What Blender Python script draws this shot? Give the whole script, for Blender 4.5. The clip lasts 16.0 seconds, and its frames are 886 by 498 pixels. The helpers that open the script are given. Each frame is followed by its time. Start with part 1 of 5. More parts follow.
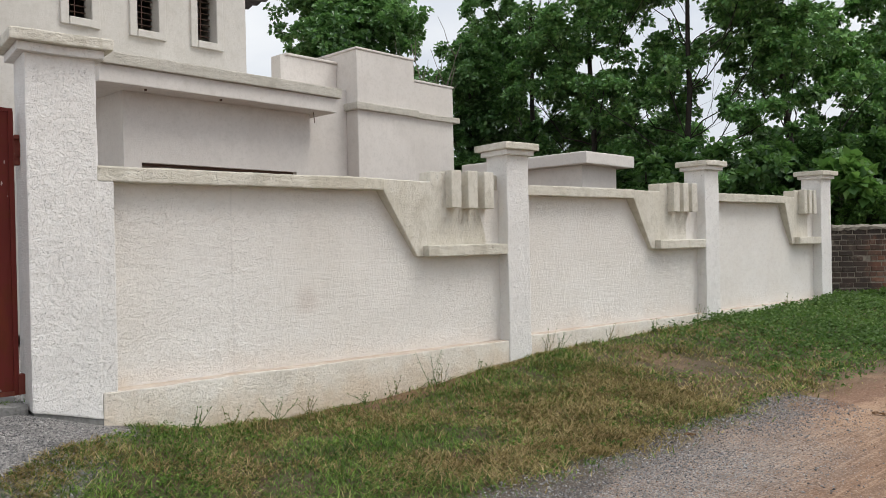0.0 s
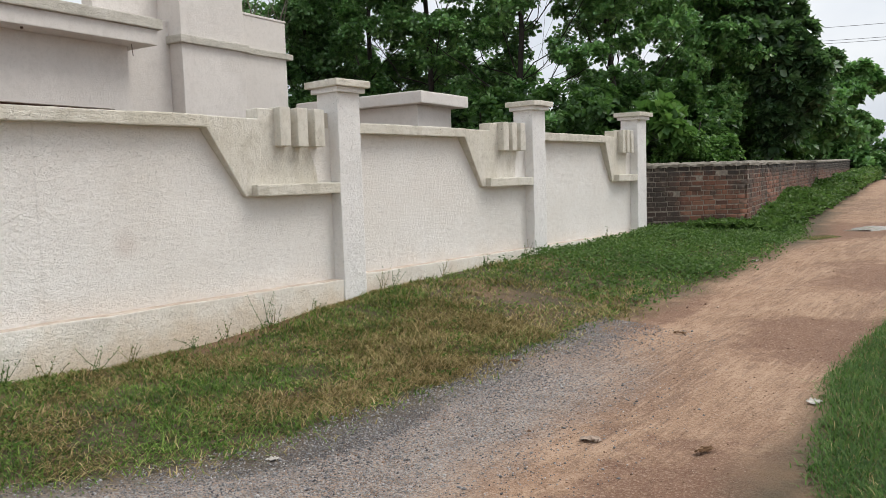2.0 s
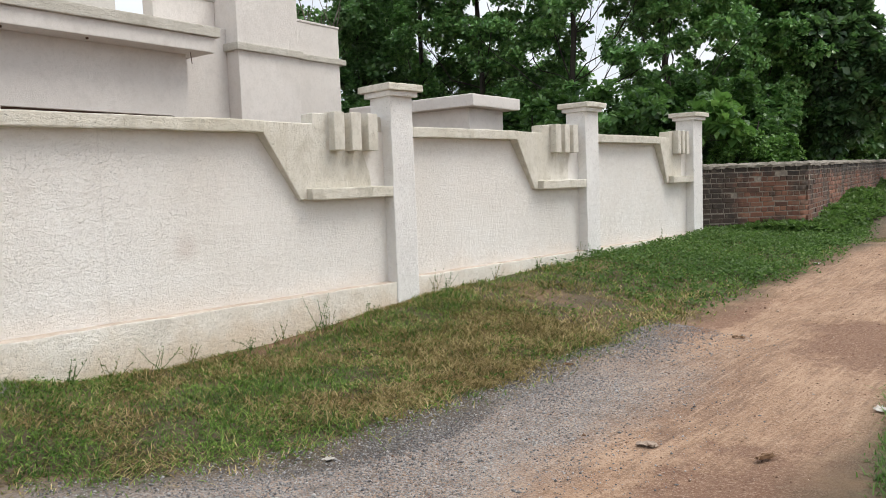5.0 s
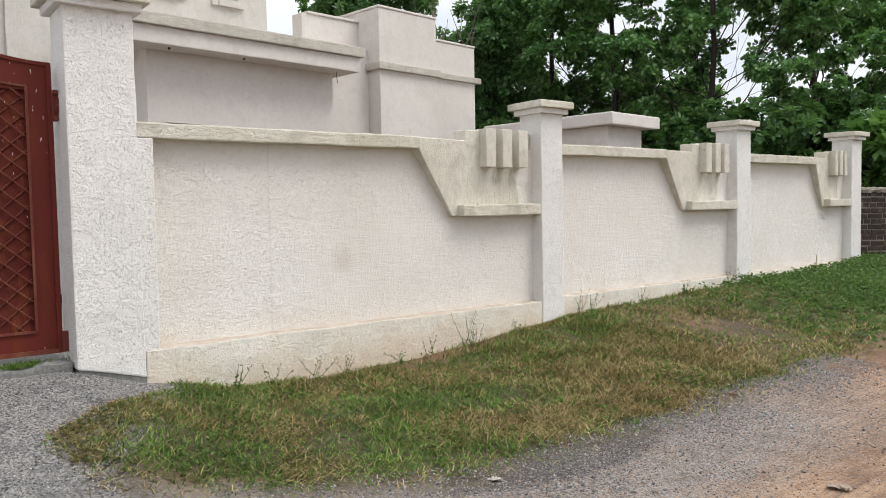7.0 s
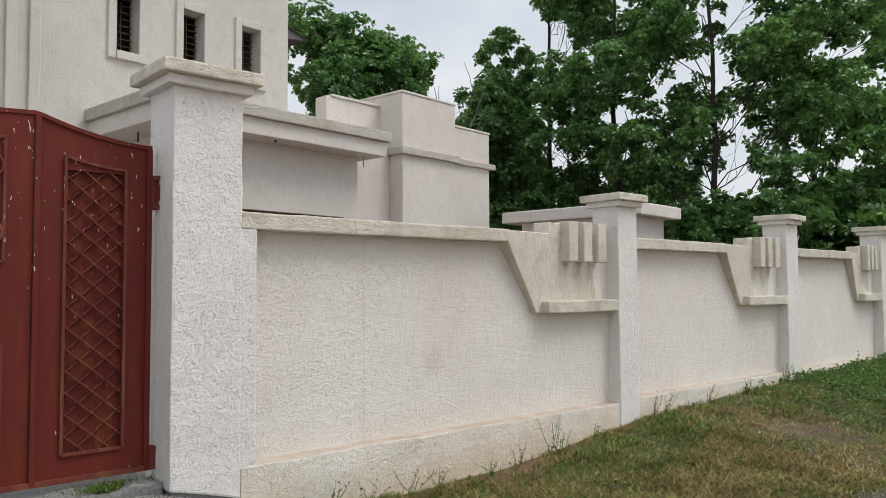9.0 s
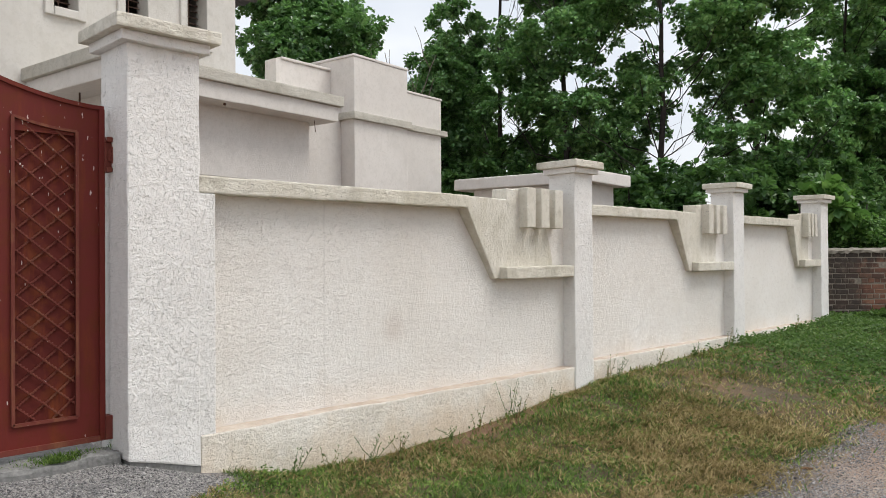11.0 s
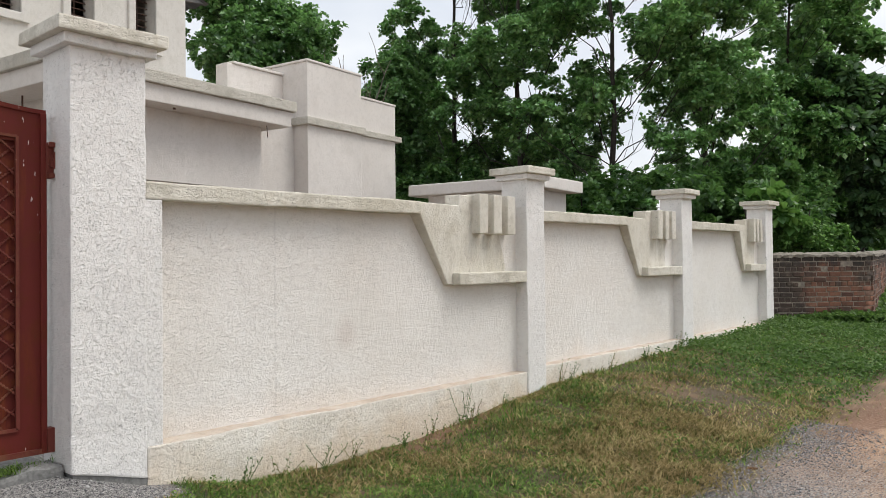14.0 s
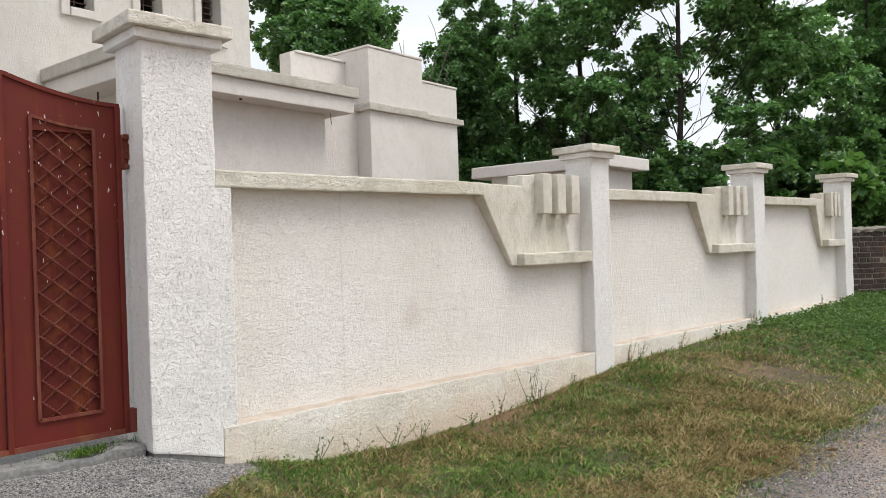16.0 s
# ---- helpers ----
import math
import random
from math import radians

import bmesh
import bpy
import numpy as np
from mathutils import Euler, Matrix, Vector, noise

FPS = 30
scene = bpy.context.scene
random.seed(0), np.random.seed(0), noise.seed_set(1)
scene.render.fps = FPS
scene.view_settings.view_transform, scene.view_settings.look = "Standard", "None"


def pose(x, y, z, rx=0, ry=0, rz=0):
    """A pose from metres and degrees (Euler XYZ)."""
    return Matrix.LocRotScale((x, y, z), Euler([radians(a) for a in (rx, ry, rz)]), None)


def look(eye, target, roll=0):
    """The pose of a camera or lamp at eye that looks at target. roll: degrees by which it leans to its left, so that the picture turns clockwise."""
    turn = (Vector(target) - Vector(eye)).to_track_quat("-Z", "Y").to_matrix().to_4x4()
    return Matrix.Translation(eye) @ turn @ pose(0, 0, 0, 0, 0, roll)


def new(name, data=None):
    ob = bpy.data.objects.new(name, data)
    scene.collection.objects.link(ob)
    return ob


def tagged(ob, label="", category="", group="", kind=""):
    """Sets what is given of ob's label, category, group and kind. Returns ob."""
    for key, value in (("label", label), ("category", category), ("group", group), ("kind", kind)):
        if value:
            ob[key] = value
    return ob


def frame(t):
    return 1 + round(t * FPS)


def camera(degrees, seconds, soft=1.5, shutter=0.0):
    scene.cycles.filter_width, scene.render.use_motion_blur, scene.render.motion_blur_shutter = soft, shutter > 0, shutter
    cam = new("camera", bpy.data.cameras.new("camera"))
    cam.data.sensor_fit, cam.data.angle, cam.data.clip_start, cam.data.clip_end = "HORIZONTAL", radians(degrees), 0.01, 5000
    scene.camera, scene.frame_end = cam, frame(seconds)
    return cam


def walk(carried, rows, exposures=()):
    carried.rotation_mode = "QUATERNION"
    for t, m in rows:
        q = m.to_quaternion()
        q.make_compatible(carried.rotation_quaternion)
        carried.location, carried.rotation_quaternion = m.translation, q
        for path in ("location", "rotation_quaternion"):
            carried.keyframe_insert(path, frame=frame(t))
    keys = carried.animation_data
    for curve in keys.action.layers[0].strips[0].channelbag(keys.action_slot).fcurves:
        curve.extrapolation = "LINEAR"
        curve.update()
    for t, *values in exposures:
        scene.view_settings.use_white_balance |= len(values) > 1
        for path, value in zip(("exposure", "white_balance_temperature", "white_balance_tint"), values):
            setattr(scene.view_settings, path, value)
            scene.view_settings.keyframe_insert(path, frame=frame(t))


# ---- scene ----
cam = camera(59.7, 16.0, soft=0.55)
PATH = [
    (0, (0.515, 0.302, 1.486), (-1.051, 1.547, 1.473), -1.2),
    (0.5, (0.545, 0.333, 1.471), (-0.925, 1.689, 1.456), -1.7),
    (1, (0.56, 0.362, 1.443), (-0.847, 1.782, 1.36), -2.0),
    (1.5, (0.579, 0.375, 1.447), (-0.74, 1.871, 1.298), -1.9),
    (2, (0.601, 0.374, 1.448), (-0.683, 1.898, 1.275), -1.8),
    (2.5, (0.591, 0.37, 1.447), (-0.689, 1.896, 1.268), -1.9),
    (3, (0.599, 0.369, 1.448), (-0.671, 1.904, 1.268), -2.0),
    (5.5, (0.588, 0.352, 1.447), (-0.836, 1.75, 1.302), -2.4),
    (6, (0.555, 0.346, 1.437), (-0.92, 1.69, 1.306), -2.6),
    (6.5, (0.529, 0.311, 1.447), (-1.026, 1.562, 1.313), -2.1),
    (7, (0.311, 0.153, 1.443), (-1.268, 1.376, 1.339), -1.1),
    (7.5, (0.106, 0.01, 1.455), (-1.486, 1.22, 1.397), 0.6),
    (8, (-0.237, -0.061, 1.456), (-1.831, 1.146, 1.478), -0.4),
    (8.5, (-0.517, -0.236, 1.491), (-2.101, 0.985, 1.522), 0.3),
    (9, (-0.747, -0.466, 1.601), (-2.251, 0.848, 1.701), -0.3),
    (9.5, (-0.803, -0.541, 1.591), (-2.24, 0.847, 1.688), 0.1),
    (12, (-0.856, -0.515, 1.583), (-2.263, 0.906, 1.578), -0.8),
    (12.5, (-0.851, -0.513, 1.569), (-2.246, 0.921, 1.582), -1.0),
    (13, (-0.845, -0.522, 1.59), (-2.22, 0.93, 1.602), -0.6),
    (13.5, (-0.838, -0.518, 1.587), (-2.2, 0.947, 1.6), -0.4),
    (14, (-0.82, -0.512, 1.592), (-2.148, 0.983, 1.621), -0.6),
    (14.5, (-0.793, -0.515, 1.599), (-2.127, 0.975, 1.661), -1.1),
    (15, (-0.789, -0.515, 1.59), (-2.161, 0.939, 1.677), -1.5),
    (15.5, (-0.804, -0.505, 1.584), (-2.221, 0.904, 1.666), -2.4),
    (16, (-0.812, -0.507, 1.575), (-2.262, 0.871, 1.565), -1.8),
]
walk(cam, [(t, look(eye, target, roll)) for t, eye, target, roll in PATH], exposures=[(0.0, 0.24), (1.0, 0.33), (2.5, 0.28), (5.5, 0.5), (6.0, 0.48), (7.0, 0.46), (8.0, 0.3), (9.0, 0.14), (9.7, 0.27), (12.5, 0.41), (14.5, 0.35), (16.0, 0.5)])

# ---- world and light ----
world = bpy.data.worlds.new("world")
scene.world = world
world.use_nodes = True
wn, wl = world.node_tree.nodes, world.node_tree.links
wn.clear()
w_out = wn.new("ShaderNodeOutputWorld")
w_bg = wn.new("ShaderNodeBackground")
w_sky = wn.new("ShaderNodeTexSky")
w_sky.sky_type = "NISHITA"
w_sky.sun_disc = False
w_sky.sun_elevation = radians(60)
w_sky.sun_rotation = radians(48)
w_sky.dust_density = 3.0
w_co = wn.new("ShaderNodeTexCoord")
w_map = wn.new("ShaderNodeMapping")
w_map.inputs["Scale"].default_value = (1.0, 1.0, 2.2)
w_noise = wn.new("ShaderNodeTexNoise")
w_noise.inputs["Scale"].default_value = 2.3
w_noise.inputs["Detail"].default_value = 5.0
w_ramp = wn.new("ShaderNodeValToRGB")
w_ramp.color_ramp.elements[0].position = 0.32
w_ramp.color_ramp.elements[0].color = (5.6, 6.1, 6.9, 1)
w_ramp.color_ramp.elements[1].position = 0.62
w_ramp.color_ramp.elements[1].color = (8.6, 8.75, 8.9, 1)
w_mix = wn.new("ShaderNodeMixRGB")
w_mix.inputs["Fac"].default_value = 0.86
wl.new(w_co.outputs["Generated"], w_map.inputs["Vector"])
wl.new(w_map.outputs["Vector"], w_noise.inputs["Vector"])
wl.new(w_noise.outputs["Fac"], w_ramp.inputs["Fac"])
wl.new(w_sky.outputs["Color"], w_mix.inputs[1])
wl.new(w_ramp.outputs["Color"], w_mix.inputs[2])
w_sep = wn.new("ShaderNodeSeparateXYZ")
wl.new(w_co.outputs["Generated"], w_sep.inputs[0])
w_grad = wn.new("ShaderNodeValToRGB")
for k_, (pos_, val_) in enumerate(((0.0, 0.95), (0.4, 1.02), (1.0, 1.7))):
    if k_ > 1:
        w_grad.color_ramp.elements.new(pos_)
    w_grad.color_ramp.elements[k_].position = pos_
    w_grad.color_ramp.elements[k_].color = (val_, val_, val_, 1)
wl.new(w_sep.outputs["Z"], w_grad.inputs["Fac"])
w_mul = wn.new("ShaderNodeMixRGB")
w_mul.blend_type = "MULTIPLY"
w_mul.inputs["Fac"].default_value = 1.0
wl.new(w_mix.outputs["Color"], w_mul.inputs[1])
wl.new(w_grad.outputs["Color"], w_mul.inputs[2])
wl.new(w_mul.outputs["Color"], w_bg.inputs["Color"])
w_bg.inputs["Strength"].default_value = 0.1
wl.new(w_bg.outputs["Background"], w_out.inputs["Surface"])

sun_data = bpy.data.lights.new("sun", "SUN")
sun_data.energy = 1.9
sun_data.angle = radians(32)
sun_data.color = (1.0, 0.96, 0.9)
sun = new("sun", sun_data)
sun.matrix_world = look((9, 8, 21), (0, 0, 0))


# ---- materials ----
def material(name, rough=0.8, metal=0.0):
    m = bpy.data.materials.new(name)
    m.use_nodes = True
    b = m.node_tree.nodes["Principled BSDF"]
    b.inputs["Roughness"].default_value = rough
    b.inputs["Metallic"].default_value = metal
    return m, m.node_tree.nodes, m.node_tree.links, b


def coords(n, l, scale=(1, 1, 1), kind="Object"):
    c = n.new("ShaderNodeTexCoord")
    mp = n.new("ShaderNodeMapping")
    mp.inputs["Scale"].default_value = scale
    l.new(c.outputs[kind], mp.inputs["Vector"])
    return mp.outputs["Vector"]


def world_place(n):
    return n.new("ShaderNodeNewGeometry").outputs["Position"]


def noise_tex(n, l, vec, scale, detail=4.0, rough=0.55, distort=0.0):
    t = n.new("ShaderNodeTexNoise")
    t.inputs["Scale"].default_value = scale
    t.inputs["Detail"].default_value = detail
    t.inputs["Roughness"].default_value = rough
    t.inputs["Distortion"].default_value = distort
    l.new(vec, t.inputs["Vector"])
    return t.outputs["Fac"]


def ramp(n, l, fac, stops):
    r = n.new("ShaderNodeValToRGB")
    e = r.color_ramp.elements
    while len(e) < len(stops):
        e.new(0.5)
    for k, (p, c) in enumerate(stops):
        e[k].position = p
        e[k].color = (c, c, c, 1) if not hasattr(c, "__len__") else (*c, 1)
    l.new(fac, r.inputs["Fac"])
    return r.outputs["Color"]


def mix(n, l, fac, a, b, kind="MIX"):
    m = n.new("ShaderNodeMixRGB")
    m.blend_type = kind
    for sock, v in ((0, fac), (1, a), (2, b)):
        if hasattr(v, "links"):
            l.new(v, m.inputs[sock])
        elif hasattr(v, "__len__"):
            m.inputs[sock].default_value = (*v, 1)
        else:
            m.inputs[sock].default_value = v if sock == 0 else (v, v, v, 1)
    return m.outputs["Color"]


def math_node(n, l, op, a, b=0.0, clamp=False):
    m = n.new("ShaderNodeMath")
    m.operation = op
    m.use_clamp = clamp
    for sock, v in ((0, a), (1, b)):
        if hasattr(v, "links"):
            l.new(v, m.inputs[sock])
        else:
            m.inputs[sock].default_value = v
    return m.outputs["Value"]


def bump(n, l, b, height, dist=0.01, strength=1.0, after=None):
    bp = n.new("ShaderNodeBump")
    bp.inputs["Distance"].default_value = dist
    bp.inputs["Strength"].default_value = strength
    l.new(height, bp.inputs["Height"])
    if after is not None:
        l.new(after, bp.inputs["Normal"])
    l.new(bp.outputs["Normal"], b.inputs["Normal"])
    return bp.outputs["Normal"]


def worm_plaster(name, clean, dirty, grey, groove=0.5, stain=0.5, splash=True, dark=0.35, stretch=(1.0, 1.0, 1.0), marks=False, dusty=False):
    """Old white render combed with short wriggling grooves; mould in streaks, soil splashed near the ground."""
    m, n, l, b = material(name, 0.88)
    p = world_place(n)
    st = n.new("ShaderNodeMapping")
    st.inputs["Scale"].default_value = stretch
    l.new(p, st.inputs["Vector"])
    ps = st.outputs["Vector"]
    worm_a = noise_tex(n, l, ps, 34.0, 1.0, 0.45, 1.1)
    worm_b = noise_tex(n, l, ps, 58.0, 1.0, 0.45, 0.9)
    patch = noise_tex(n, l, ps, 61.0, 2.0, 0.55)
    patch_b = noise_tex(n, l, ps, 47.0, 2.0, 0.55, 0.6)

    def line(f, width):
        d = math_node(n, l, "ABSOLUTE", math_node(n, l, "SUBTRACT", f, 0.5))
        return math_node(n, l, "SUBTRACT", 1.0, math_node(n, l, "DIVIDE", d, width), True)

    # short strokes: contour lines broken up by a finer pattern
    strokes_a = math_node(n, l, "MULTIPLY", line(worm_a, 0.03), ramp(n, l, patch, [(0.53, 0.0), (0.6, 1.0)]))
    strokes_b = math_node(n, l, "MULTIPLY", line(worm_b, 0.04), ramp(n, l, patch_b, [(0.55, 0.0), (0.62, 1.0)]))
    grooves = math_node(n, l, "MAXIMUM", strokes_a, math_node(n, l, "MULTIPLY", strokes_b, 0.75))
    deep_spots = ramp(n, l, noise_tex(n, l, p, 8.0, 4.0, 0.7), [(0.48, 0.12), (0.68, 1.0)])
    big = noise_tex(n, l, p, 0.9, 4.0)
    mid = noise_tex(n, l, p, 5.0, 5.0)
    streak_map = n.new("ShaderNodeMapping")
    streak_map.inputs["Scale"].default_value = (14, 14, 1.1)
    l.new(p, streak_map.inputs["Vector"])
    streak = noise_tex(n, l, streak_map.outputs["Vector"], 1.0, 4.0)
    col = mix(n, l, ramp(n, l, big, [(0.35, 0.0), (0.75, 1.0)]), clean, dirty)
    col = mix(n, l, math_node(n, l, "MULTIPLY", ramp(n, l, mid, [(0.5, 0.0), (0.8, 1.0)]), stain), col, grey)
    blot = noise_tex(n, l, ps, 19.0, 3.0, 0.6, 0.5)
    col = mix(n, l, math_node(n, l, "MULTIPLY", ramp(n, l, blot, [(0.5, 0.0), (0.64, 1.0)]), 0.3), col, grey)
    col = mix(n, l, math_node(n, l, "MULTIPLY", ramp(n, l, streak, [(0.55, 0.0), (0.75, 1.0)]), stain), col, dirty)
    if splash:
        z = n.new("ShaderNodeSeparateXYZ")
        l.new(p, z.inputs[0])
        wob = noise_tex(n, l, p, 2.2, 5.0, 0.65)
        lift = math_node(n, l, "ADD", math_node(n, l, "ADD", z.outputs["Z"], 0.35), math_node(n, l, "MULTIPLY", wob, -0.8))
        soil = ramp(n, l, lift, [(0.08, 0.6), (0.36, 0.17), (0.62, 0.0)])
        col = mix(n, l, soil, col, (0.62, 0.46, 0.30))
    if marks:
        # a rubbed brown spot and the seam between two days of plastering
        dv = n.new("ShaderNodeVectorMath")
        dv.operation = "DISTANCE"
        dv.inputs[1].default_value = (-5.425, 3.52, 1.02)
        l.new(p, dv.inputs[0])
        spot = ramp(n, l, math_node(n, l, "ADD", dv.outputs["Value"], math_node(n, l, "MULTIPLY", mid, 0.22)), [(0.13, 0.24), (0.27, 0.0)])
        col = mix(n, l, spot, col, (0.42, 0.30, 0.24))
        sep = n.new("ShaderNodeSeparateXYZ")
        l.new(p, sep.inputs[0])
        off = math_node(n, l, "ABSOLUTE", math_node(n, l, "ADD", math_node(n, l, "SUBTRACT", sep.outputs["Y"], 2.86), math_node(n, l, "MULTIPLY", mid, 0.03)))
        col = mix(n, l, ramp(n, l, off, [(0.0, 0.22), (0.012, 0.0)]), col, (0.45, 0.42, 0.39))
    if dusty:
        # soil settled on the ledge
        nz = n.new("ShaderNodeSeparateXYZ")
        l.new(n.new("ShaderNodeNewGeometry").outputs["True Normal"], nz.inputs[0])
        dust = math_node(n, l, "MULTIPLY", ramp(n, l, nz.outputs["Z"], [(0.35, 0.0), (0.6, 0.85)]), ramp(n, l, mid, [(0.25, 0.6), (0.6, 1.0)]))
        col = mix(n, l, dust, col, (0.40, 0.31, 0.24))
    cracks = math_node(n, l, "MULTIPLY", line(noise_tex(n, l, ps, 26.0, 0.0, 0.5, 2.0), 0.014), ramp(n, l, noise_tex(n, l, p, 7.0, 4.0, 0.7), [(0.57, 0.0), (0.68, 1.0)]))
    col = mix(n, l, math_node(n, l, "MULTIPLY", cracks, min(0.8, dark * 1.6)), col, (0.13, 0.12, 0.105))
    col = mix(n, l, math_node(n, l, "MULTIPLY", math_node(n, l, "MULTIPLY", grooves, deep_spots), dark), col, (0.17, 0.155, 0.135))
    l.new(col, b.inputs["Base Color"])
    fine = noise_tex(n, l, ps, 48.0, 4.0, 0.62, 1.2)
    h = math_node(n, l, "SUBTRACT", math_node(n, l, "ADD", math_node(n, l, "MULTIPLY", fine, 0.8), math_node(n, l, "MULTIPLY", mid, 0.6)), math_node(n, l, "MULTIPLY", grooves, groove))
    h = math_node(n, l, "ADD", h, math_node(n, l, "MULTIPLY", blot, 1.6 * groove + 0.1))
    bump(n, l, b, h, 0.011, 1.0)
    return m


M_PANEL = worm_plaster("white_grooved_render", (0.80, 0.77, 0.725), (0.75, 0.705, 0.645), (0.65, 0.61, 0.555), 0.42, 0.22, True, 0.4, (1.0, 0.8, 1.1), True)
M_PILLAR = worm_plaster("white_pillar_render", (0.80, 0.78, 0.75), (0.75, 0.725, 0.69), (0.62, 0.60, 0.57), 0.5, 0.22, False, 0.8, (1.0, 0.9, 1.0))
M_BAND = worm_plaster("mouldy_band_render", (0.69, 0.655, 0.575), (0.575, 0.53, 0.43), (0.40, 0.365, 0.285), 0.55, 0.8, False, 1.0, (1, 0.65, 1.2))
M_SLAB = worm_plaster("streaked_slab_render", (0.72, 0.685, 0.61), (0.58, 0.535, 0.435), (0.46, 0.42, 0.335), 0.55, 0.8, False, 1.0, (1, 1.15, 0.9))
M_PLINTH = worm_plaster("stained_plinth_render", (0.80, 0.775, 0.715), (0.745, 0.705, 0.63), (0.56, 0.525, 0.44), 0.5, 0.35, True, 0.75, (1, 0.8, 1), False, True)
M_HOUSE = worm_plaster("house_render", (0.69, 0.65, 0.61), (0.62, 0.58, 0.54), (0.53, 0.495, 0.455), 0.14, 0.5, False, 0.2)
M_TOWER = worm_plaster("tower_render", (0.61, 0.585, 0.545), (0.54, 0.515, 0.47), (0.47, 0.445, 0.40), 0.14, 0.6, False, 0.2)
M_LIP = worm_plaster("weathered_lip_render", (0.58, 0.55, 0.49), (0.48, 0.45, 0.38), (0.34, 0.315, 0.26), 0.6, 0.8, False, 0.7, (1, 0.35, 1.6))


def rusty_paint(name, paint, rust, amount, rough=0.5):
    m, n, l, b = material(name, rough)
    b.inputs["Specular IOR Level"].default_value = 0.22
    p = coords(n, l)
    sm = n.new("ShaderNodeMapping")
    sm.inputs["Scale"].default_value = (9, 9, 1.6)
    l.new(p, sm.inputs["Vector"])
    runs = noise_tex(n, l, sm.outputs["Vector"], 1.0, 6.0, 0.65)
    spots = noise_tex(n, l, p, 14.0, 5.0, 0.7)
    big = noise_tex(n, l, p, 1.7, 4.0)
    col = mix(n, l, ramp(n, l, big, [(0.3, 0.0), (0.8, 0.6)]), paint, tuple(0.6 * c for c in paint))
    mask = math_node(n, l, "MULTIPLY", ramp(n, l, runs, [(0.52, 0.0), (0.68, 1.0)]), amount)
    col = mix(n, l, mask, col, rust)
    col = mix(n, l, ramp(n, l, spots, [(0.66, 0.0), (0.72, 0.8)]), col, (0.07, 0.025, 0.015))
    blotch = math_node(n, l, "MULTIPLY", ramp(n, l, noise_tex(n, l, p, 7.0, 5.0, 0.7), [(0.5, 0.0), (0.64, 0.75)]), amount)
    col = mix(n, l, blotch, col, tuple(0.75 * c for c in rust))
    cm = n.new("ShaderNodeMapping")
    cm.inputs["Scale"].default_value = (30, 46, 13)
    l.new(p, cm.inputs["Vector"])
    zone = n.new("ShaderNodeSeparateXYZ")
    l.new(p, zone.inputs[0])
    high = ramp(n, l, math_node(n, l, "MULTIPLY", zone.outputs["Z"], 0.4), [(0.5, 0.0), (0.85, 0.065)])
    chips = math_node(n, l, "ADD", noise_tex(n, l, cm.outputs["Vector"], 1.0, 2.0), high)
    col = mix(n, l, ramp(n, l, chips, [(0.755, 0.0), (0.77, 0.85)]), col, (0.6, 0.52, 0.48))
    l.new(col, b.inputs["Base Color"])
    bump(n, l, b, math_node(n, l, "ADD", spots, runs), 0.002, 0.6)
    return m


M_GATE = rusty_paint("maroon_gate_paint", (0.135, 0.0195, 0.0145), (0.15, 0.03, 0.01), 0.9, 0.62)
M_GATE_BAR = rusty_paint("rusty_gate_bar", (0.15, 0.036, 0.026), (0.22, 0.085, 0.045), 0.9, 0.7)
M_GATE_SHEET = rusty_paint("rusty_gate_sheet", (0.115, 0.019, 0.014), (0.19, 0.045, 0.015), 1.0, 0.75)


def plain(name, a, c, scale=20.0, rough=0.8, metal=0.0, depth=0.003):
    m, n, l, b = material(name, rough, metal)
    p = world_place(n)
    f = noise_tex(n, l, p, scale, 5.0)
    g = noise_tex(n, l, p, scale * 0.12, 3.0)
    col = mix(n, l, ramp(n, l, f, [(0.3, 0.0), (0.7, 1.0)]), a, c)
    col = mix(n, l, ramp(n, l, g, [(0.35, 0.0), (0.75, 0.5)]), col, tuple(0.6 * v for v in a))
    l.new(col, b.inputs["Base Color"])
    bump(n, l, b, f, depth, 0.8)
    return m


# near-black base colour carries the shade inside the rooms
M_ROOM_SHADE = plain("painted_room_shade", (0.10, 0.09, 0.08), (0.07, 0.065, 0.06))
M_IRON = plain("rusted_iron", (0.09, 0.05, 0.04), (0.13, 0.075, 0.05), 40, 0.7, 0.4)
M_CONCRETE = plain("grey_concrete", (0.25, 0.245, 0.235), (0.12, 0.118, 0.11), 42, 0.9, 0, 0.006)
M_CORRUGATED = plain("dark_roof_sheet", (0.10, 0.10, 0.10), (0.16, 0.15, 0.14), 12, 0.7)
M_MORTAR = plain("old_mortar", (0.30, 0.26, 0.21), (0.12, 0.10, 0.08), 18, 0.95, 0, 0.01)
M_COPING = plain("mossy_mortar_cap", (0.27, 0.24, 0.20), (0.12, 0.11, 0.085), 9, 0.95, 0, 0.015)
M_BARK = plain("grey_brown_bark", (0.05, 0.04, 0.032), (0.025, 0.021, 0.018), 14, 0.95, 0, 0.02)
M_TWIG = plain("pale_bare_twig", (0.26, 0.22, 0.19), (0.17, 0.14, 0.12), 14, 0.95)
M_FAR_WALL = plain("far_whitewash", (0.62, 0.60, 0.57), (0.42, 0.40, 0.37), 3, 0.9)
M_FAR_ROOF = plain("far_roof_sheet", (0.15, 0.12, 0.10), (0.22, 0.19, 0.17), 3, 0.8)
M_YELLOW = plain("far_yellow_door", (0.5, 0.3, 0.05), (0.42, 0.25, 0.04), 3, 0.7)
M_CABLE = plain("black_cable", (0.04, 0.04, 0.045), (0.05, 0.05, 0.05), 3, 0.7)
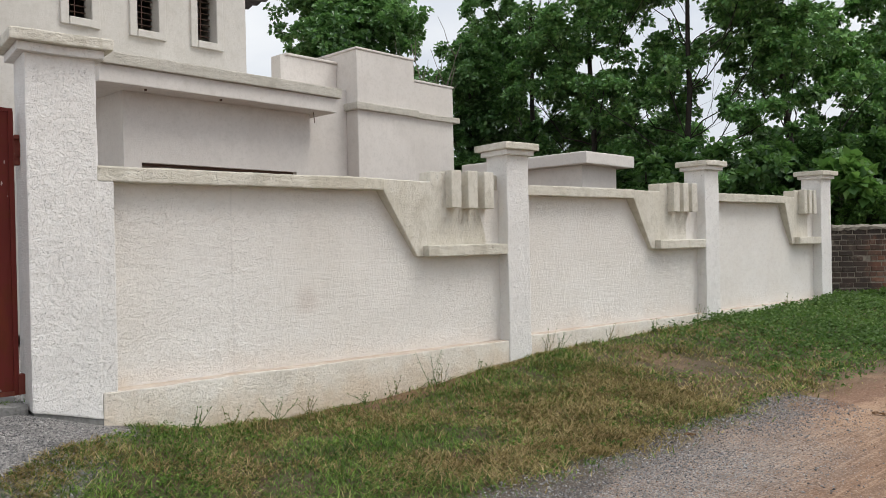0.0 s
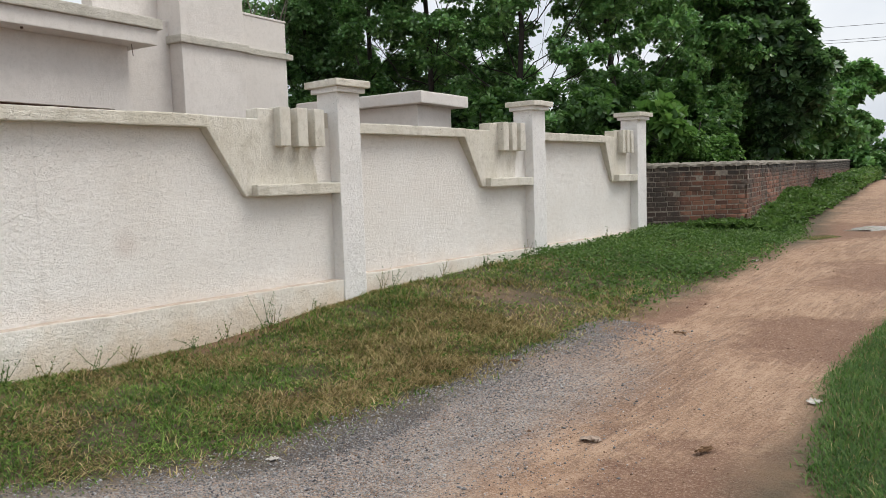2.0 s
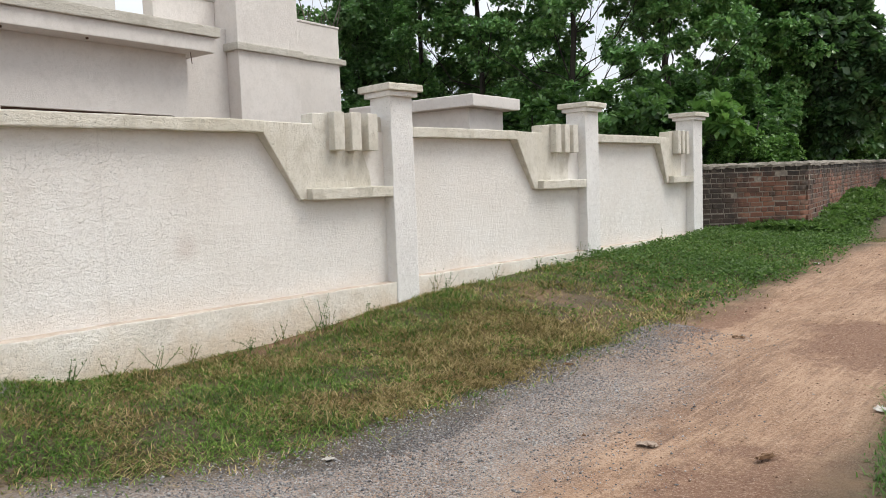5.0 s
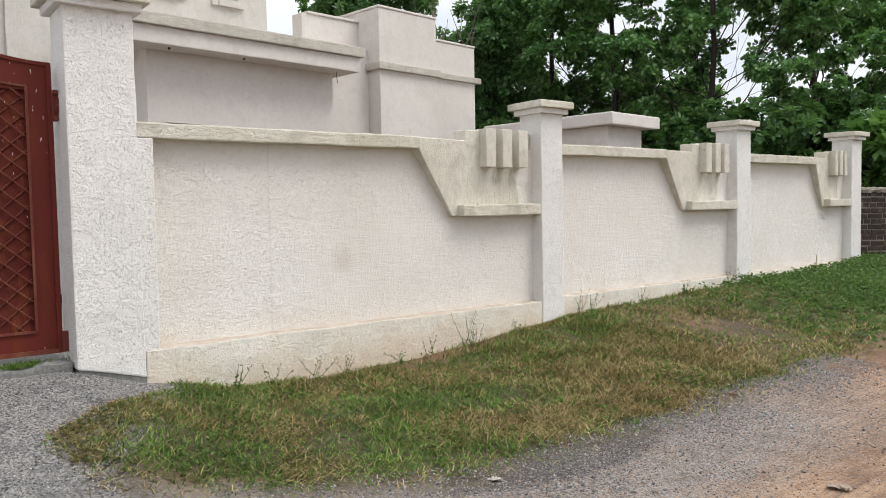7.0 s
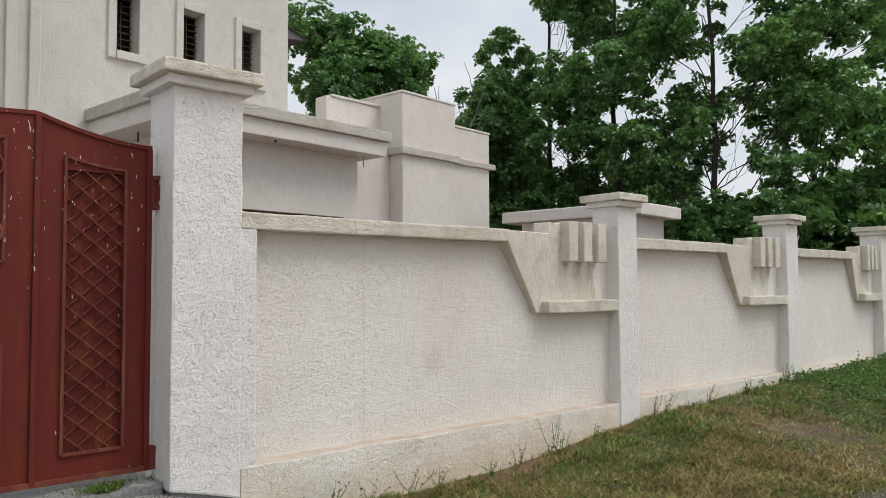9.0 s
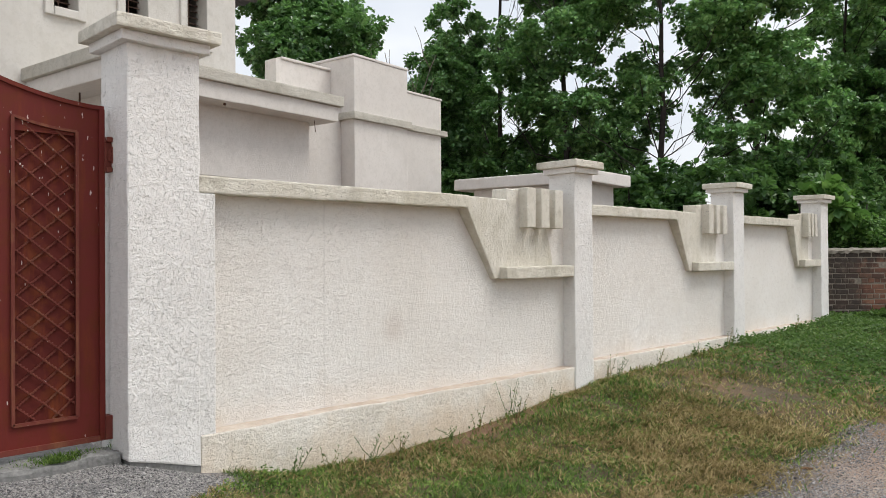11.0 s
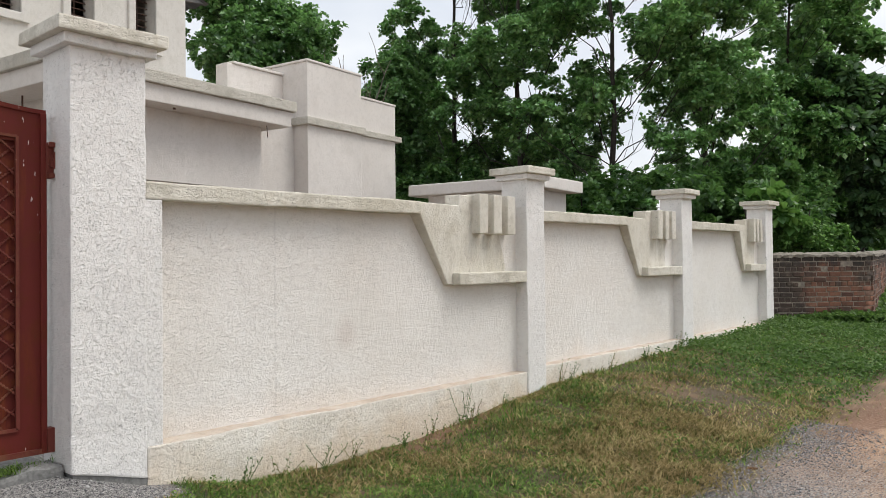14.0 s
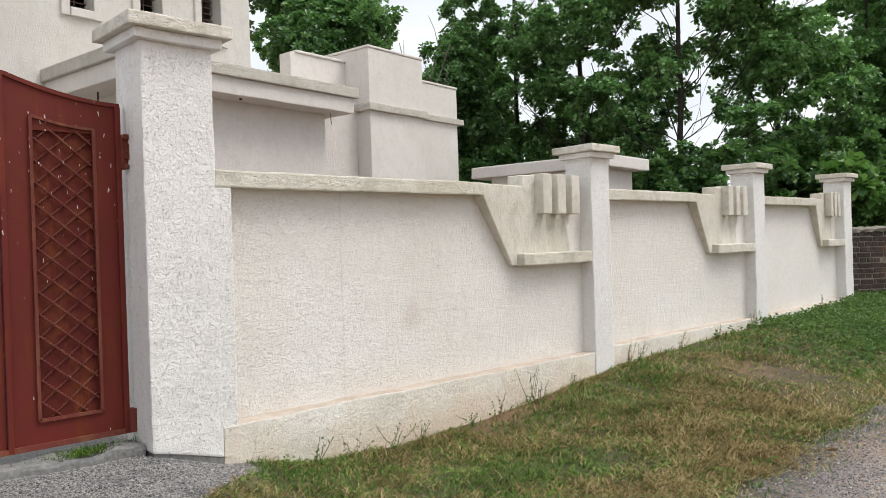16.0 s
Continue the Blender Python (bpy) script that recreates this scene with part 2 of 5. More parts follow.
M_PAPER = plain("torn_pale_litter", (0.5, 0.47, 0.42), (0.36, 0.33, 0.29), 60, 0.7)
M_DRYLEAF = plain("fallen_dry_leaf", (0.20, 0.11, 0.05), (0.13, 0.07, 0.035), 60, 0.8)


def brick_material():
    m, n, l, b = material("weathered_brick", 0.92)
    p = world_place(n)
    info = n.new("ShaderNodeObjectInfo")
    geo = n.new("ShaderNodeNewGeometry")
    rnd = math_node(n, l, "FRACT", math_node(n, l, "ADD", info.outputs["Random"], geo.outputs["Random Per Island"]))
    col = ramp(n, l, rnd, [(0.0, (0.075, 0.035, 0.024)), (0.4, (0.13, 0.054, 0.033)), (0.75, (0.20, 0.085, 0.05)), (1.0, (0.14, 0.08, 0.055))])
    moss = noise_tex(n, l, p, 1.6, 5.0, 0.65)
    grime = noise_tex(n, l, p, 11.0, 5.0, 0.65)
    col = mix(n, l, ramp(n, l, moss, [(0.42, 0.0), (0.62, 0.9)]), col, (0.03, 0.026, 0.02))
    # black algae washed down from the cap, and the sooty old part next to the white wall
    zs = n.new("ShaderNodeSeparateXYZ")
    l.new(p, zs.inputs[0])
    runs = n.new("ShaderNodeMapping")
    runs.inputs["Scale"].default_value = (9, 9, 0.8)
    l.new(p, runs.inputs["Vector"])
    drip = math_node(n, l, "ADD", zs.outputs["Z"], math_node(n, l, "MULTIPLY", noise_tex(n, l, runs.outputs["Vector"], 1.0, 4.0, 0.6), 0.55))
    col = mix(n, l, ramp(n, l, math_node(n, l, "SUBTRACT", drip, 1.0), [(0.66, 0.0), (0.8, 0.92)]), col, (0.022, 0.02, 0.017))
    old = math_node(n, l, "ADD", zs.outputs["X"], math_node(n, l, "MULTIPLY", grime, 0.3))
    young = math_node(n, l, "GREATER_THAN", zs.outputs["Y"], 14.7)
    sooty = math_node(n, l, "MULTIPLY", ramp(n, l, math_node(n, l, "ADD", old, 5.8), [(0.85, 0.85), (1.0, 0.0)]), math_node(n, l, "SUBTRACT", 1.0, young))
    col = mix(n, l, sooty, col, (0.035, 0.027, 0.022))
    col = mix(n, l, ramp(n, l, grime, [(0.55, 0.0), (0.75, 0.6)]), col, (0.2, 0.16, 0.12))
    l.new(col, b.inputs["Base Color"])
    bump(n, l, b, grime, 0.008, 0.9)
    return m


M_BRICK = brick_material()


def leaf_material(name, dark, mid_, light, rough=0.42, shine=0.4, patch_scale=0.55):
    m, n, l, b = material(name, rough)
    geo = n.new("ShaderNodeNewGeometry")
    p = geo.outputs["Position"]
    rnd = geo.outputs["Random Per Island"]
    patch = noise_tex(n, l, p, patch_scale, 3.0)
    f = math_node(n, l, "ADD", math_node(n, l, "MULTIPLY", rnd, 0.55), math_node(n, l, "MULTIPLY", patch, 0.55))
    col = ramp(n, l, f, [(0.25, dark), (0.55, mid_), (0.88, light)])
    l.new(col, b.inputs["Base Color"])
    b.inputs["Specular IOR Level"].default_value = shine
    tr = n.new("ShaderNodeBsdfTranslucent")
    l.new(mix(n, l, 0.5, col, (0.13, 0.27, 0.05)), tr.inputs["Color"])
    ms = n.new("ShaderNodeMixShader")
    ms.inputs["Fac"].default_value = 0.4
    l.new(b.outputs["BSDF"], ms.inputs[1])
    l.new(tr.outputs["BSDF"], ms.inputs[2])
    l.new(ms.outputs["Shader"], n["Material Output"].inputs["Surface"])
    return m


M_LEAF = leaf_material("broad_green_leaf", (0.048, 0.135, 0.042), (0.155, 0.34, 0.10), (0.35, 0.57, 0.2), 0.32, 0.9)
M_LEAF_DARK = leaf_material("dark_green_leaf", (0.032, 0.09, 0.03), (0.1, 0.225, 0.07), (0.23, 0.40, 0.14), 0.36, 0.75)
M_LEAF_DEEP = leaf_material("deep_green_leaf", (0.02, 0.055, 0.018), (0.05, 0.12, 0.034), (0.12, 0.23, 0.065), 0.45)
M_LEAF_BRIGHT = leaf_material("bright_shrub_leaf", (0.04, 0.105, 0.024), (0.1, 0.215, 0.048), (0.22, 0.38, 0.095))
M_VINE = leaf_material("dull_vine_leaf", (0.03, 0.07, 0.032), (0.068, 0.14, 0.06), (0.14, 0.235, 0.105), 0.36, 0.75)
M_WEED = leaf_material("low_weed_leaf", (0.035, 0.07, 0.018), (0.08, 0.145, 0.036), (0.165, 0.235, 0.075), 0.55, 0.25)
M_GRASS = leaf_material("green_grass_blade", (0.022, 0.05, 0.008), (0.088, 0.165, 0.026), (0.28, 0.38, 0.088), 0.6, 0.25, 2.5)
M_LUSH = leaf_material("lush_grass_blade", (0.02, 0.055, 0.012), (0.06, 0.125, 0.024), (0.16, 0.26, 0.07), 0.6, 0.25, 2.5)
M_STRAW = leaf_material("dry_grass_blade", (0.085, 0.052, 0.022), (0.28, 0.195, 0.09), (0.62, 0.49, 0.27), 0.75, 0.1, 2.5)
M_FLOWER = plain("tiny_pale_flower", (0.7, 0.62, 0.3), (0.75, 0.7, 0.5), 60, 0.7)


def stone_material():
    m, n, l, b = material("grey_chippings", 0.85)
    geo = n.new("ShaderNodeNewGeometry")
    col = ramp(n, l, geo.outputs["Random Per Island"], [(0.0, (0.06, 0.058, 0.06)), (0.5, (0.17, 0.165, 0.165)), (0.9, (0.31, 0.3, 0.29)), (1.0, (0.45, 0.43, 0.41))])
    l.new(col, b.inputs["Base Color"])
    return m


M_STONE = stone_material()


def grit_material():
    m, n, l, b = material("laterite_grit", 0.9)
    geo = n.new("ShaderNodeNewGeometry")
    l.new(ramp(n, l, geo.outputs["Random Per Island"], [(0.0, (0.10, 0.055, 0.035)), (0.5, (0.22, 0.13, 0.08)), (1.0, (0.50, 0.38, 0.29))]), b.inputs["Base Color"])
    return m


def ground_material():
    """Red laterite road, grey chippings along its edge and before the gate, brown soil under the grass."""
    m, n, l, b = material("verge_and_dirt_road", 0.95)
    p = world_place(n)
    xyz = n.new("ShaderNodeSeparateXYZ")
    l.new(p, xyz.inputs[0])
    x, y = xyz.outputs["X"], xyz.outputs["Y"]
    n1 = noise_tex(n, l, p, 0.9, 5.0, 0.6)
    n2 = noise_tex(n, l, p, 6.0, 6.0, 0.65)
    n3 = noise_tex(n, l, p, 60.0, 5.0, 0.7)
    bend = math_node(n, l, "MULTIPLY", math_node(n, l, "MAXIMUM", math_node(n, l, "SUBTRACT", y, 14.0), 0.0), 0.167)
    u = math_node(n, l, "ADD", x, bend)
    wob = math_node(n, l, "ADD", math_node(n, l, "MULTIPLY", n1, 0.9), math_node(n, l, "MULTIPLY", n2, 0.35))
    soil = mix(n, l, n2, (0.065, 0.048, 0.028), (0.12, 0.088, 0.05))
    soil = mix(n, l, ramp(n, l, n1, [(0.5, 0.0), (0.62, 0.6)]), soil, (0.25, 0.15, 0.085))
    foot = math_node(n, l, "MULTIPLY", ramp(n, l, math_node(n, l, "ADD", math_node(n, l, "ADD", x, 5.3), math_node(n, l, "MULTIPLY", n2, 0.25)), [(0.3, 0.9), (0.42, 0.0)]), ramp(n, l, math_node(n, l, "MULTIPLY", math_node(n, l, "ADD", y, n1), 0.1), [(0.36, 0.0), (0.42, 1.0), (0.58, 1.0), (0.66, 0.0)]))
    soil = mix(n, l, foot, soil, (0.2, 0.115, 0.068))
    red = mix(n, l, ramp(n, l, n1, [(0.3, 0.0), (0.7, 1.0)]), (0.27, 0.158, 0.092), (0.42, 0.275, 0.178))
    red = mix(n, l, ramp(n, l, n2, [(0.45, 0.0), (0.75, 0.7)]), red, (0.21, 0.11, 0.062))
    lane = n.new("ShaderNodeMapping")
    lane.inputs["Scale"].default_value = (1.9, 0.35, 1.0)
    lane.inputs["Location"].default_value = (0.4, 0.3, 0.0)
    l.new(p, lane.inputs["Vector"])
    damp = noise_tex(n, l, lane.outputs["Vector"], 0.8, 5.0, 0.6)
    red = mix(n, l, ramp(n, l, damp, [(0.52, 0.0), (0.6, 0.45)]), red, (0.15, 0.085, 0.055))
    # fine wheel scuffs along the lane
    scuff_map = n.new("ShaderNodeMapping")
    scuff_map.inputs["Scale"].default_value = (22.0, 2.2, 1.0)
    scuff_map.inputs["Rotation"].default_value = (0.0, 0.0, 0.12)
    l.new(p, scuff_map.inputs["Vector"])
    scuff = noise_tex(n, l, scuff_map.outputs["Vector"], 1.0, 5.0, 0.65, 0.4)
    red = mix(n, l, ramp(n, l, scuff, [(0.36, 0.5), (0.48, 0.0)]), red, (0.15, 0.09, 0.06))
    red = mix(n, l, ramp(n, l, scuff, [(0.52, 0.0), (0.64, 0.55)]), red, (0.48, 0.325, 0.215))
    # damp hollows with ragged borders
    for cx, cy, rx, ry in ((-1.05, 7.5, 0.85, 1.0), (-0.75, 3.9, 0.75, 0.95), (-2.75, 7.9, 0.26, 1.1), (-1.2, 11.0, 1.0, 1.3), (-2.6, 16.5, 1.2, 2.2)):
        hollow = n.new("ShaderNodeMapping")
        hollow.vector_type = "TEXTURE"
        hollow.inputs["Location"].default_value = (cx, cy, 0.0)
        hollow.inputs["Scale"].default_value = (rx, ry, 50.0)
        l.new(p, hollow.inputs["Vector"])
        far_ = n.new("ShaderNodeVectorMath")
        far_.operation = "LENGTH"
        l.new(hollow.outputs["Vector"], far_.inputs[0])
        rag = math_node(n, l, "ADD", far_.outputs["Value"], math_node(n, l, "MULTIPLY", math_node(n, l, "ADD", math_node(n, l, "SUBTRACT", n2, 0.5), math_node(n, l, "SUBTRACT", n1, 0.5)), 1.5))
        rag = math_node(n, l, "MULTIPLY", rag, 0.5)
        red = mix(n, l, ramp(n, l, rag, [(0.36, 0.8), (0.5, 0.0)]), red, (0.165, 0.082, 0.048))
    red = mix(n, l, ramp(n, l, n3, [(0.52, 0.0), (0.62, 0.5)]), red, (0.45, 0.33, 0.245))
    red = mix(n, l, ramp(n, l, n3, [(0.38, 0.6), (0.47, 0.0)]), red, (0.13, 0.075, 0.046))
    grey = mix(n, l, ramp(n, l, n3, [(0.41, 0.0), (0.58, 1.0)]), (0.05, 0.048, 0.047), (0.37, 0.35, 0.33))
    grey = mix(n, l, ramp(n, l, n1, [(0.4, 0.0), (0.65, 0.5)]), grey, (0.31, 0.298, 0.282))
    grey = mix(n, l, ramp(n, l, n2, [(0.5, 0.0), (0.66, 0.65)]), grey, (0.1, 0.098, 0.1))
    tar_map = n.new("ShaderNodeMapping")
    tar_map.vector_type = "TEXTURE"
    tar_map.inputs["Location"].default_value = (-3.0, 3.65, -0.08)
    tar_map.inputs["Scale"].default_value = (0.62, 1.5, 50.0)
    l.new(p, tar_map.inputs["Vector"])
    tar_d = n.new("ShaderNodeVectorMath")
    tar_d.operation = "LENGTH"
    l.new(tar_map.outputs["Vector"], tar_d.inputs[0])
    tar = ramp(n, l, math_node(n, l, "ADD", tar_d.outputs["Value"], math_node(n, l, "MULTIPLY", n2, 0.7)), [(0.9, 0.85), (1.3, 0.0)])
    # chippings run beside the verge from the gate until they give out ahead
    gx = math_node(n, l, "ADD", math_node(n, l, "ADD", x, wob), math_node(n, l, "MULTIPLY", y, 0.13))
    gy = math_node(n, l, "ADD", y, math_node(n, l, "MULTIPLY", wob, 1.4))
    m_g = math_node(n, l, "MULTIPLY", ramp(n, l, math_node(n, l, "MULTIPLY", math_node(n, l, "ADD", gx, 1.7), 0.5), [(0.35, 1.0), (0.62, 0.0)]), ramp(n, l, math_node(n, l, "MULTIPLY", gy, 0.1), [(0.62, 1.0), (0.78, 0.0)]))
    speckle = ramp(n, l, noise_tex(n, l, p, 85.0, 3.0, 0.6), [(0.42, 0.25), (0.55, 1.0)])
    speckle = math_node(n, l, "MAXIMUM", speckle, ramp(n, l, math_node(n, l, "MULTIPLY", gy, 0.1), [(0.26, 1.0), (0.36, 0.0)]))
    road = mix(n, l, math_node(n, l, "MULTIPLY", m_g, speckle), red, grey)
    road = mix(n, l, math_node(n, l, "MULTIPLY", tar, ramp(n, l, n3, [(0.48, 1.0), (0.6, 0.35)])), road, (0.032, 0.03, 0.03))
    # the verge and the far side of the road
    edge = math_node(n, l, "ADD", u, math_node(n, l, "MULTIPLY", math_node(n, l, "SUBTRACT", wob, 0.62), 0.6))
    edge = math_node(n, l, "ADD", edge, math_node(n, l, "MULTIPLY", math_node(n, l, "MAXIMUM", math_node(n, l, "SUBTRACT", 2.9, y), 0.0), 0.45))
    m_v = ramp(n, l, math_node(n, l, "MULTIPLY", math_node(n, l, "ADD", edge, 6.0), 0.2), [(0.57, 1.0), (0.66, 0.0)])
    gate_y = math_node(n, l, "ADD", math_node(n, l, "SUBTRACT", y, math_node(n, l, "MULTIPLY", math_node(n, l, "ADD", x, 5.2), -0.6)), math_node(n, l, "MULTIPLY", math_node(n, l, "SUBTRACT", wob, 0.62), 0.8))
    apron = ramp(n, l, math_node(n, l, "MULTIPLY", gate_y, 0.2), [(0.37, 0.0), (0.43, 1.0)])
    m_v = math_node(n, l, "MULTIPLY", m_v, apron)
    col = mix(n, l, m_v, road, soil)
    m_r = ramp(n, l, math_node(n, l, "MULTIPLY", math_node(n, l, "ADD", edge, 3.0), 0.2), [(0.43, 0.0), (0.5, 1.0)])
    m_r = math_node(n, l, "MULTIPLY", m_r, ramp(n, l, math_node(n, l, "MULTIPLY", y, 0.1), [(0.3, 0.0), (0.4, 1.0)]))
    col = mix(n, l, m_r, col, soil)
    l.new(col, b.inputs["Base Color"])
    h = math_node(n, l, "ADD", math_node(n, l, "ADD", math_node(n, l, "MULTIPLY", n3, 0.6), n2), math_node(n, l, "MULTIPLY", scuff, 0.4))
    bump(n, l, b, h, 0.035, 1.0)
    return m


M_GROUND = ground_material()
M_GRIT = grit_material()
M_PALE_STONE = plain("pale_laterite_stone", (0.36, 0.28, 0.22), (0.27, 0.2, 0.15), 30, 0.9)


# ---- mesh helpers ----
def finish(name, me, mat, parent=None, label="", smooth=False):
    me.materials.append(mat)
    if smooth:
        me.polygons.foreach_set("use_smooth", [True] * len(me.polygons))
    ob = new(name, me)
    if parent is not None:
        ob.parent = parent
    if label:
        tagged(ob, label)
    return ob


def part(name, bm, mat, parent=None, label="", smooth=False):
    """One bmesh as one mesh object under a thing or a part."""
    me = bpy.data.meshes.new(name)
    bm.normal_update()
    bm.to_mesh(me)
    bm.free()
    return finish(name, me, mat, parent, label, smooth)


def thing(name, label, category, group="", kind=""):
    return tagged(new(name), label, category, group, kind)


def box(bm, x0, x1, y0, y1, z0, z1):
    v = [bm.verts.new(c) for c in ((x0, y0, z0), (x1, y0, z0), (x1, y1, z0), (x0, y1, z0), (x0, y0, z1), (x1, y0, z1), (x1, y1, z1), (x0, y1, z1))]
    for f in ((0, 3, 2, 1), (4, 5, 6, 7), (0, 1, 5, 4), (1, 2, 6, 5), (2, 3, 7, 6), (3, 0, 4, 7)):
        bm.faces.new([v[i] for i in f])
    return v


def prism(bm, outline, x0, x1):
    """A plate whose outline is a list of (y, z), running clockwise as seen from +x; x0 and x1 may depend on y."""
    bx = x0 if callable(x0) else (lambda y: x0)
    fx = x1 if callable(x1) else (lambda y: x1)
    a = [bm.verts.new((bx(y), y, z)) for y, z in outline]
    c = [bm.verts.new((fx(y), y, z)) for y, z in outline]
    k = len(outline)
    bm.faces.new(a)
    bm.faces.new(list(reversed(c)))
    for i in range(k):
        j = (i + 1) % k
        bm.faces.new((a[j], a[i], c[i], c[j]))


def soften(bm, width=0.01, segments=2):
    bmesh.ops.recalc_face_normals(bm, faces=bm.faces)
    bmesh.ops.bevel(bm, geom=[e for e in bm.edges if len(e.link_faces) == 2 and e.calc_face_angle(0) > 0.4], offset=width, segments=segments, profile=0.6, affect="EDGES")
    return bm


def uneven(bm, step=0.12, amp=0.006, axes="yz", seed=0.0):
    """Cut long faces up and push the hand-laid surface a little out of true."""
    for axis in axes:
        k = "xyz".index(axis)
        lo, hi = min(v.co[k] for v in bm.verts), max(v.co[k] for v in bm.verts)
        no = [0, 0, 0]
        no[k] = 1
        for i in range(1, int((hi - lo) / step)):
            co = [0, 0, 0]
            co[k] = lo + (hi - lo) * i / int((hi - lo) / step)
            bmesh.ops.bisect_plane(bm, geom=bm.verts[:] + bm.edges[:] + bm.faces[:], plane_co=co, plane_no=no)
    for v in bm.verts:
        v.co += amp * noise.noise_vector(v.co * 4.3 + Vector((seed, seed, seed))) + 0.5 * amp * noise.noise_vector(v.co * 13.0)
    return bm


def mesh_from(name, verts, faces):
    """Fast mesh from numpy arrays; all faces have the same number of corners."""
    me = bpy.data.meshes.new(name)
    verts, faces = np.asarray(verts, np.float32), np.asarray(faces, np.int32)
    k = faces.shape[1]
    me.vertices.add(len(verts))
    me.vertices.foreach_set("co", verts.ravel())
    me.loops.add(faces.size)
    me.loops.foreach_set("vertex_index", faces.ravel())
    me.polygons.add(len(faces))
    me.polygons.foreach_set("loop_start", np.arange(0, faces.size, k, dtype=np.int32))
    me.update(calc_edges=True)
    me.validate()
    return me


def tubes(paths, sides=7):
    """Tapered round limbs: each path is a list of (point, radius). Returns arrays of corners and quads."""
    verts, quads = [], []
    ang = np.linspace(0, 2 * np.pi, sides, endpoint=False)
    for path in paths:
        pts = np.array([p for p, _ in path], float)
        rad = np.array([r for _, r in path], float)
        way = np.gradient(pts, axis=0)
        way /= np.linalg.norm(way, axis=1)[:, None] + 1e-9
        side = np.cross(way, (0.31, 0.17, 0.93) if abs(way[0][2]) < 0.9 else (1.0, 0.1, 0.0))
        side /= np.linalg.norm(side, axis=1)[:, None] + 1e-9
        other = np.cross(way, side)
        base = len(verts)
        for q, r, s, o in zip(pts, rad, side, other):
            verts.extend(q + r * (np.cos(a) * s + np.sin(a) * o) for a in ang)
        for i in range(len(pts) - 1):
            for j in range(sides):
                k = (j + 1) % sides
                quads.append((base + i * sides + j, base + i * sides + k, base + (i + 1) * sides + k, base + (i + 1) * sides + j))
    return np.array(verts), np.array(quads)


def unit(a):
    return a / (np.linalg.norm(a, axis=-1, keepdims=True) + 1e-9)


def leaves(at, way, length, width, fold=0.25, rng=None):
    """Pointed, folded leaves from base points along their ways: arrays of corners and triangles."""
    n = len(at)
    side = unit(np.cross(way, unit(rng.normal(size=(n, 3)) * 0.5 + (0, 0, 1))))
    up = np.cross(side, way)
    length, width = np.broadcast_to(length, n)[:, None], np.broadcast_to(width, n)[:, None]
    mid = at + way * length * 0.64
    tip = at + way * length - up * length * 0.12
    v = np.stack([at, mid + side * width + up * width * fold, tip, mid - side * width + up * width * fold], 1).reshape(-1, 3)
    f = np.array([(0, 2, 1), (0, 3, 2)])
    return v, (np.arange(n)[:, None, None] * 4 + f).reshape(-1, 3)


# ---- ground ----
def ground_z(x, y):
    x, y = np.asarray(x, float), np.asarray(y, float)
    wall = np.interp(y, [-40, -3, 1.3, 1.8, 2.4, 3.27, 4.68, 6.02, 9.36, 12.75, 17, 30, 53, 90], [0.3, 0.43, 0.395, 0.245, 0.13, 0.06, 0.13, 0.28, 0.41, 0.48, 0.52, 0.7, 0.98, 1.0])
    road = np.interp(y, [-40, 0, 5, 8, 12, 17, 30, 53, 90], [-0.1, -0.1, -0.09, 0.02, 0.22, 0.38, 0.6, 0.93, 0.98])
    u = x + 0.167 * np.maximum(y - 14, 0)
    t = np.clip((u + 5.25) / 2.3, 0, 1)
    z = wall + (road - wall) * (t * 0.5 + 0.5 * t * t * (3 - 2 * t))
    z = z + 0.06 * np.clip((u + 0.9) / 0.8, 0, 1) * np.clip((y - 3) / 1.5, 0, 1)
    for px, py, rx, ry in ((-3.2, 15.4, 0.55, 1.1), (-2.5, 17.5, 0.7, 1.3)):
        z = z - 0.1 * np.exp(-(((x - px) / rx) ** 2 + ((y - py) / ry) ** 2))
    z = z - 0.025 * np.exp(-((u + 2.2) / 0.28) ** 2) - 0.02 * np.exp(-((u + 1.15) / 0.25) ** 2)
    return z + 0.012 * np.sin(3.1 * x + 1.7 * y) * np.sin(2.3 * y - 1.1 * x) + 0.006 * np.sin(9 * x + 2) * np.sin(8 * y)


def spread(stops):
    out = []
    for (a, b, k) in stops:
        out.extend(np.linspace(a, b, k, endpoint=False))
    return np.array(out + [stops[-1][1]])


gx = spread([(-900, -60, 8), (-60, -16, 12), (-16, -6, 14), (-6, 1.5, 90), (1.5, 10, 16), (10, 60, 10), (60, 900, 8)])
gy = spread([(-900, -40, 8), (-40, -4, 12), (-4, 0, 12), (0, 20, 190), (20, 40, 34), (40, 90, 20), (90, 900, 10)])
GX, GY = np.meshgrid(gx, gy)
GV = np.stack([GX, GY, ground_z(GX, GY)], -1).reshape(-1, 3)
row = np.arange(len(gy) - 1)[:, None] * len(gx) + np.arange(len(gx) - 1)[None]
GF = np.stack([row, row + 1, row + 1 + len(gx), row + len(gx)], -1).reshape(-1, 4)
ground = finish("ground", mesh_from("ground", GV, GF), M_GROUND, smooth=True)
tagged(ground, "red dirt road with grey chippings and a soil verge", "ground", kind="structure")

# ---- boundary wall ----
FRONT, PANEL, BACK = -5.30, -5.425, -5.56


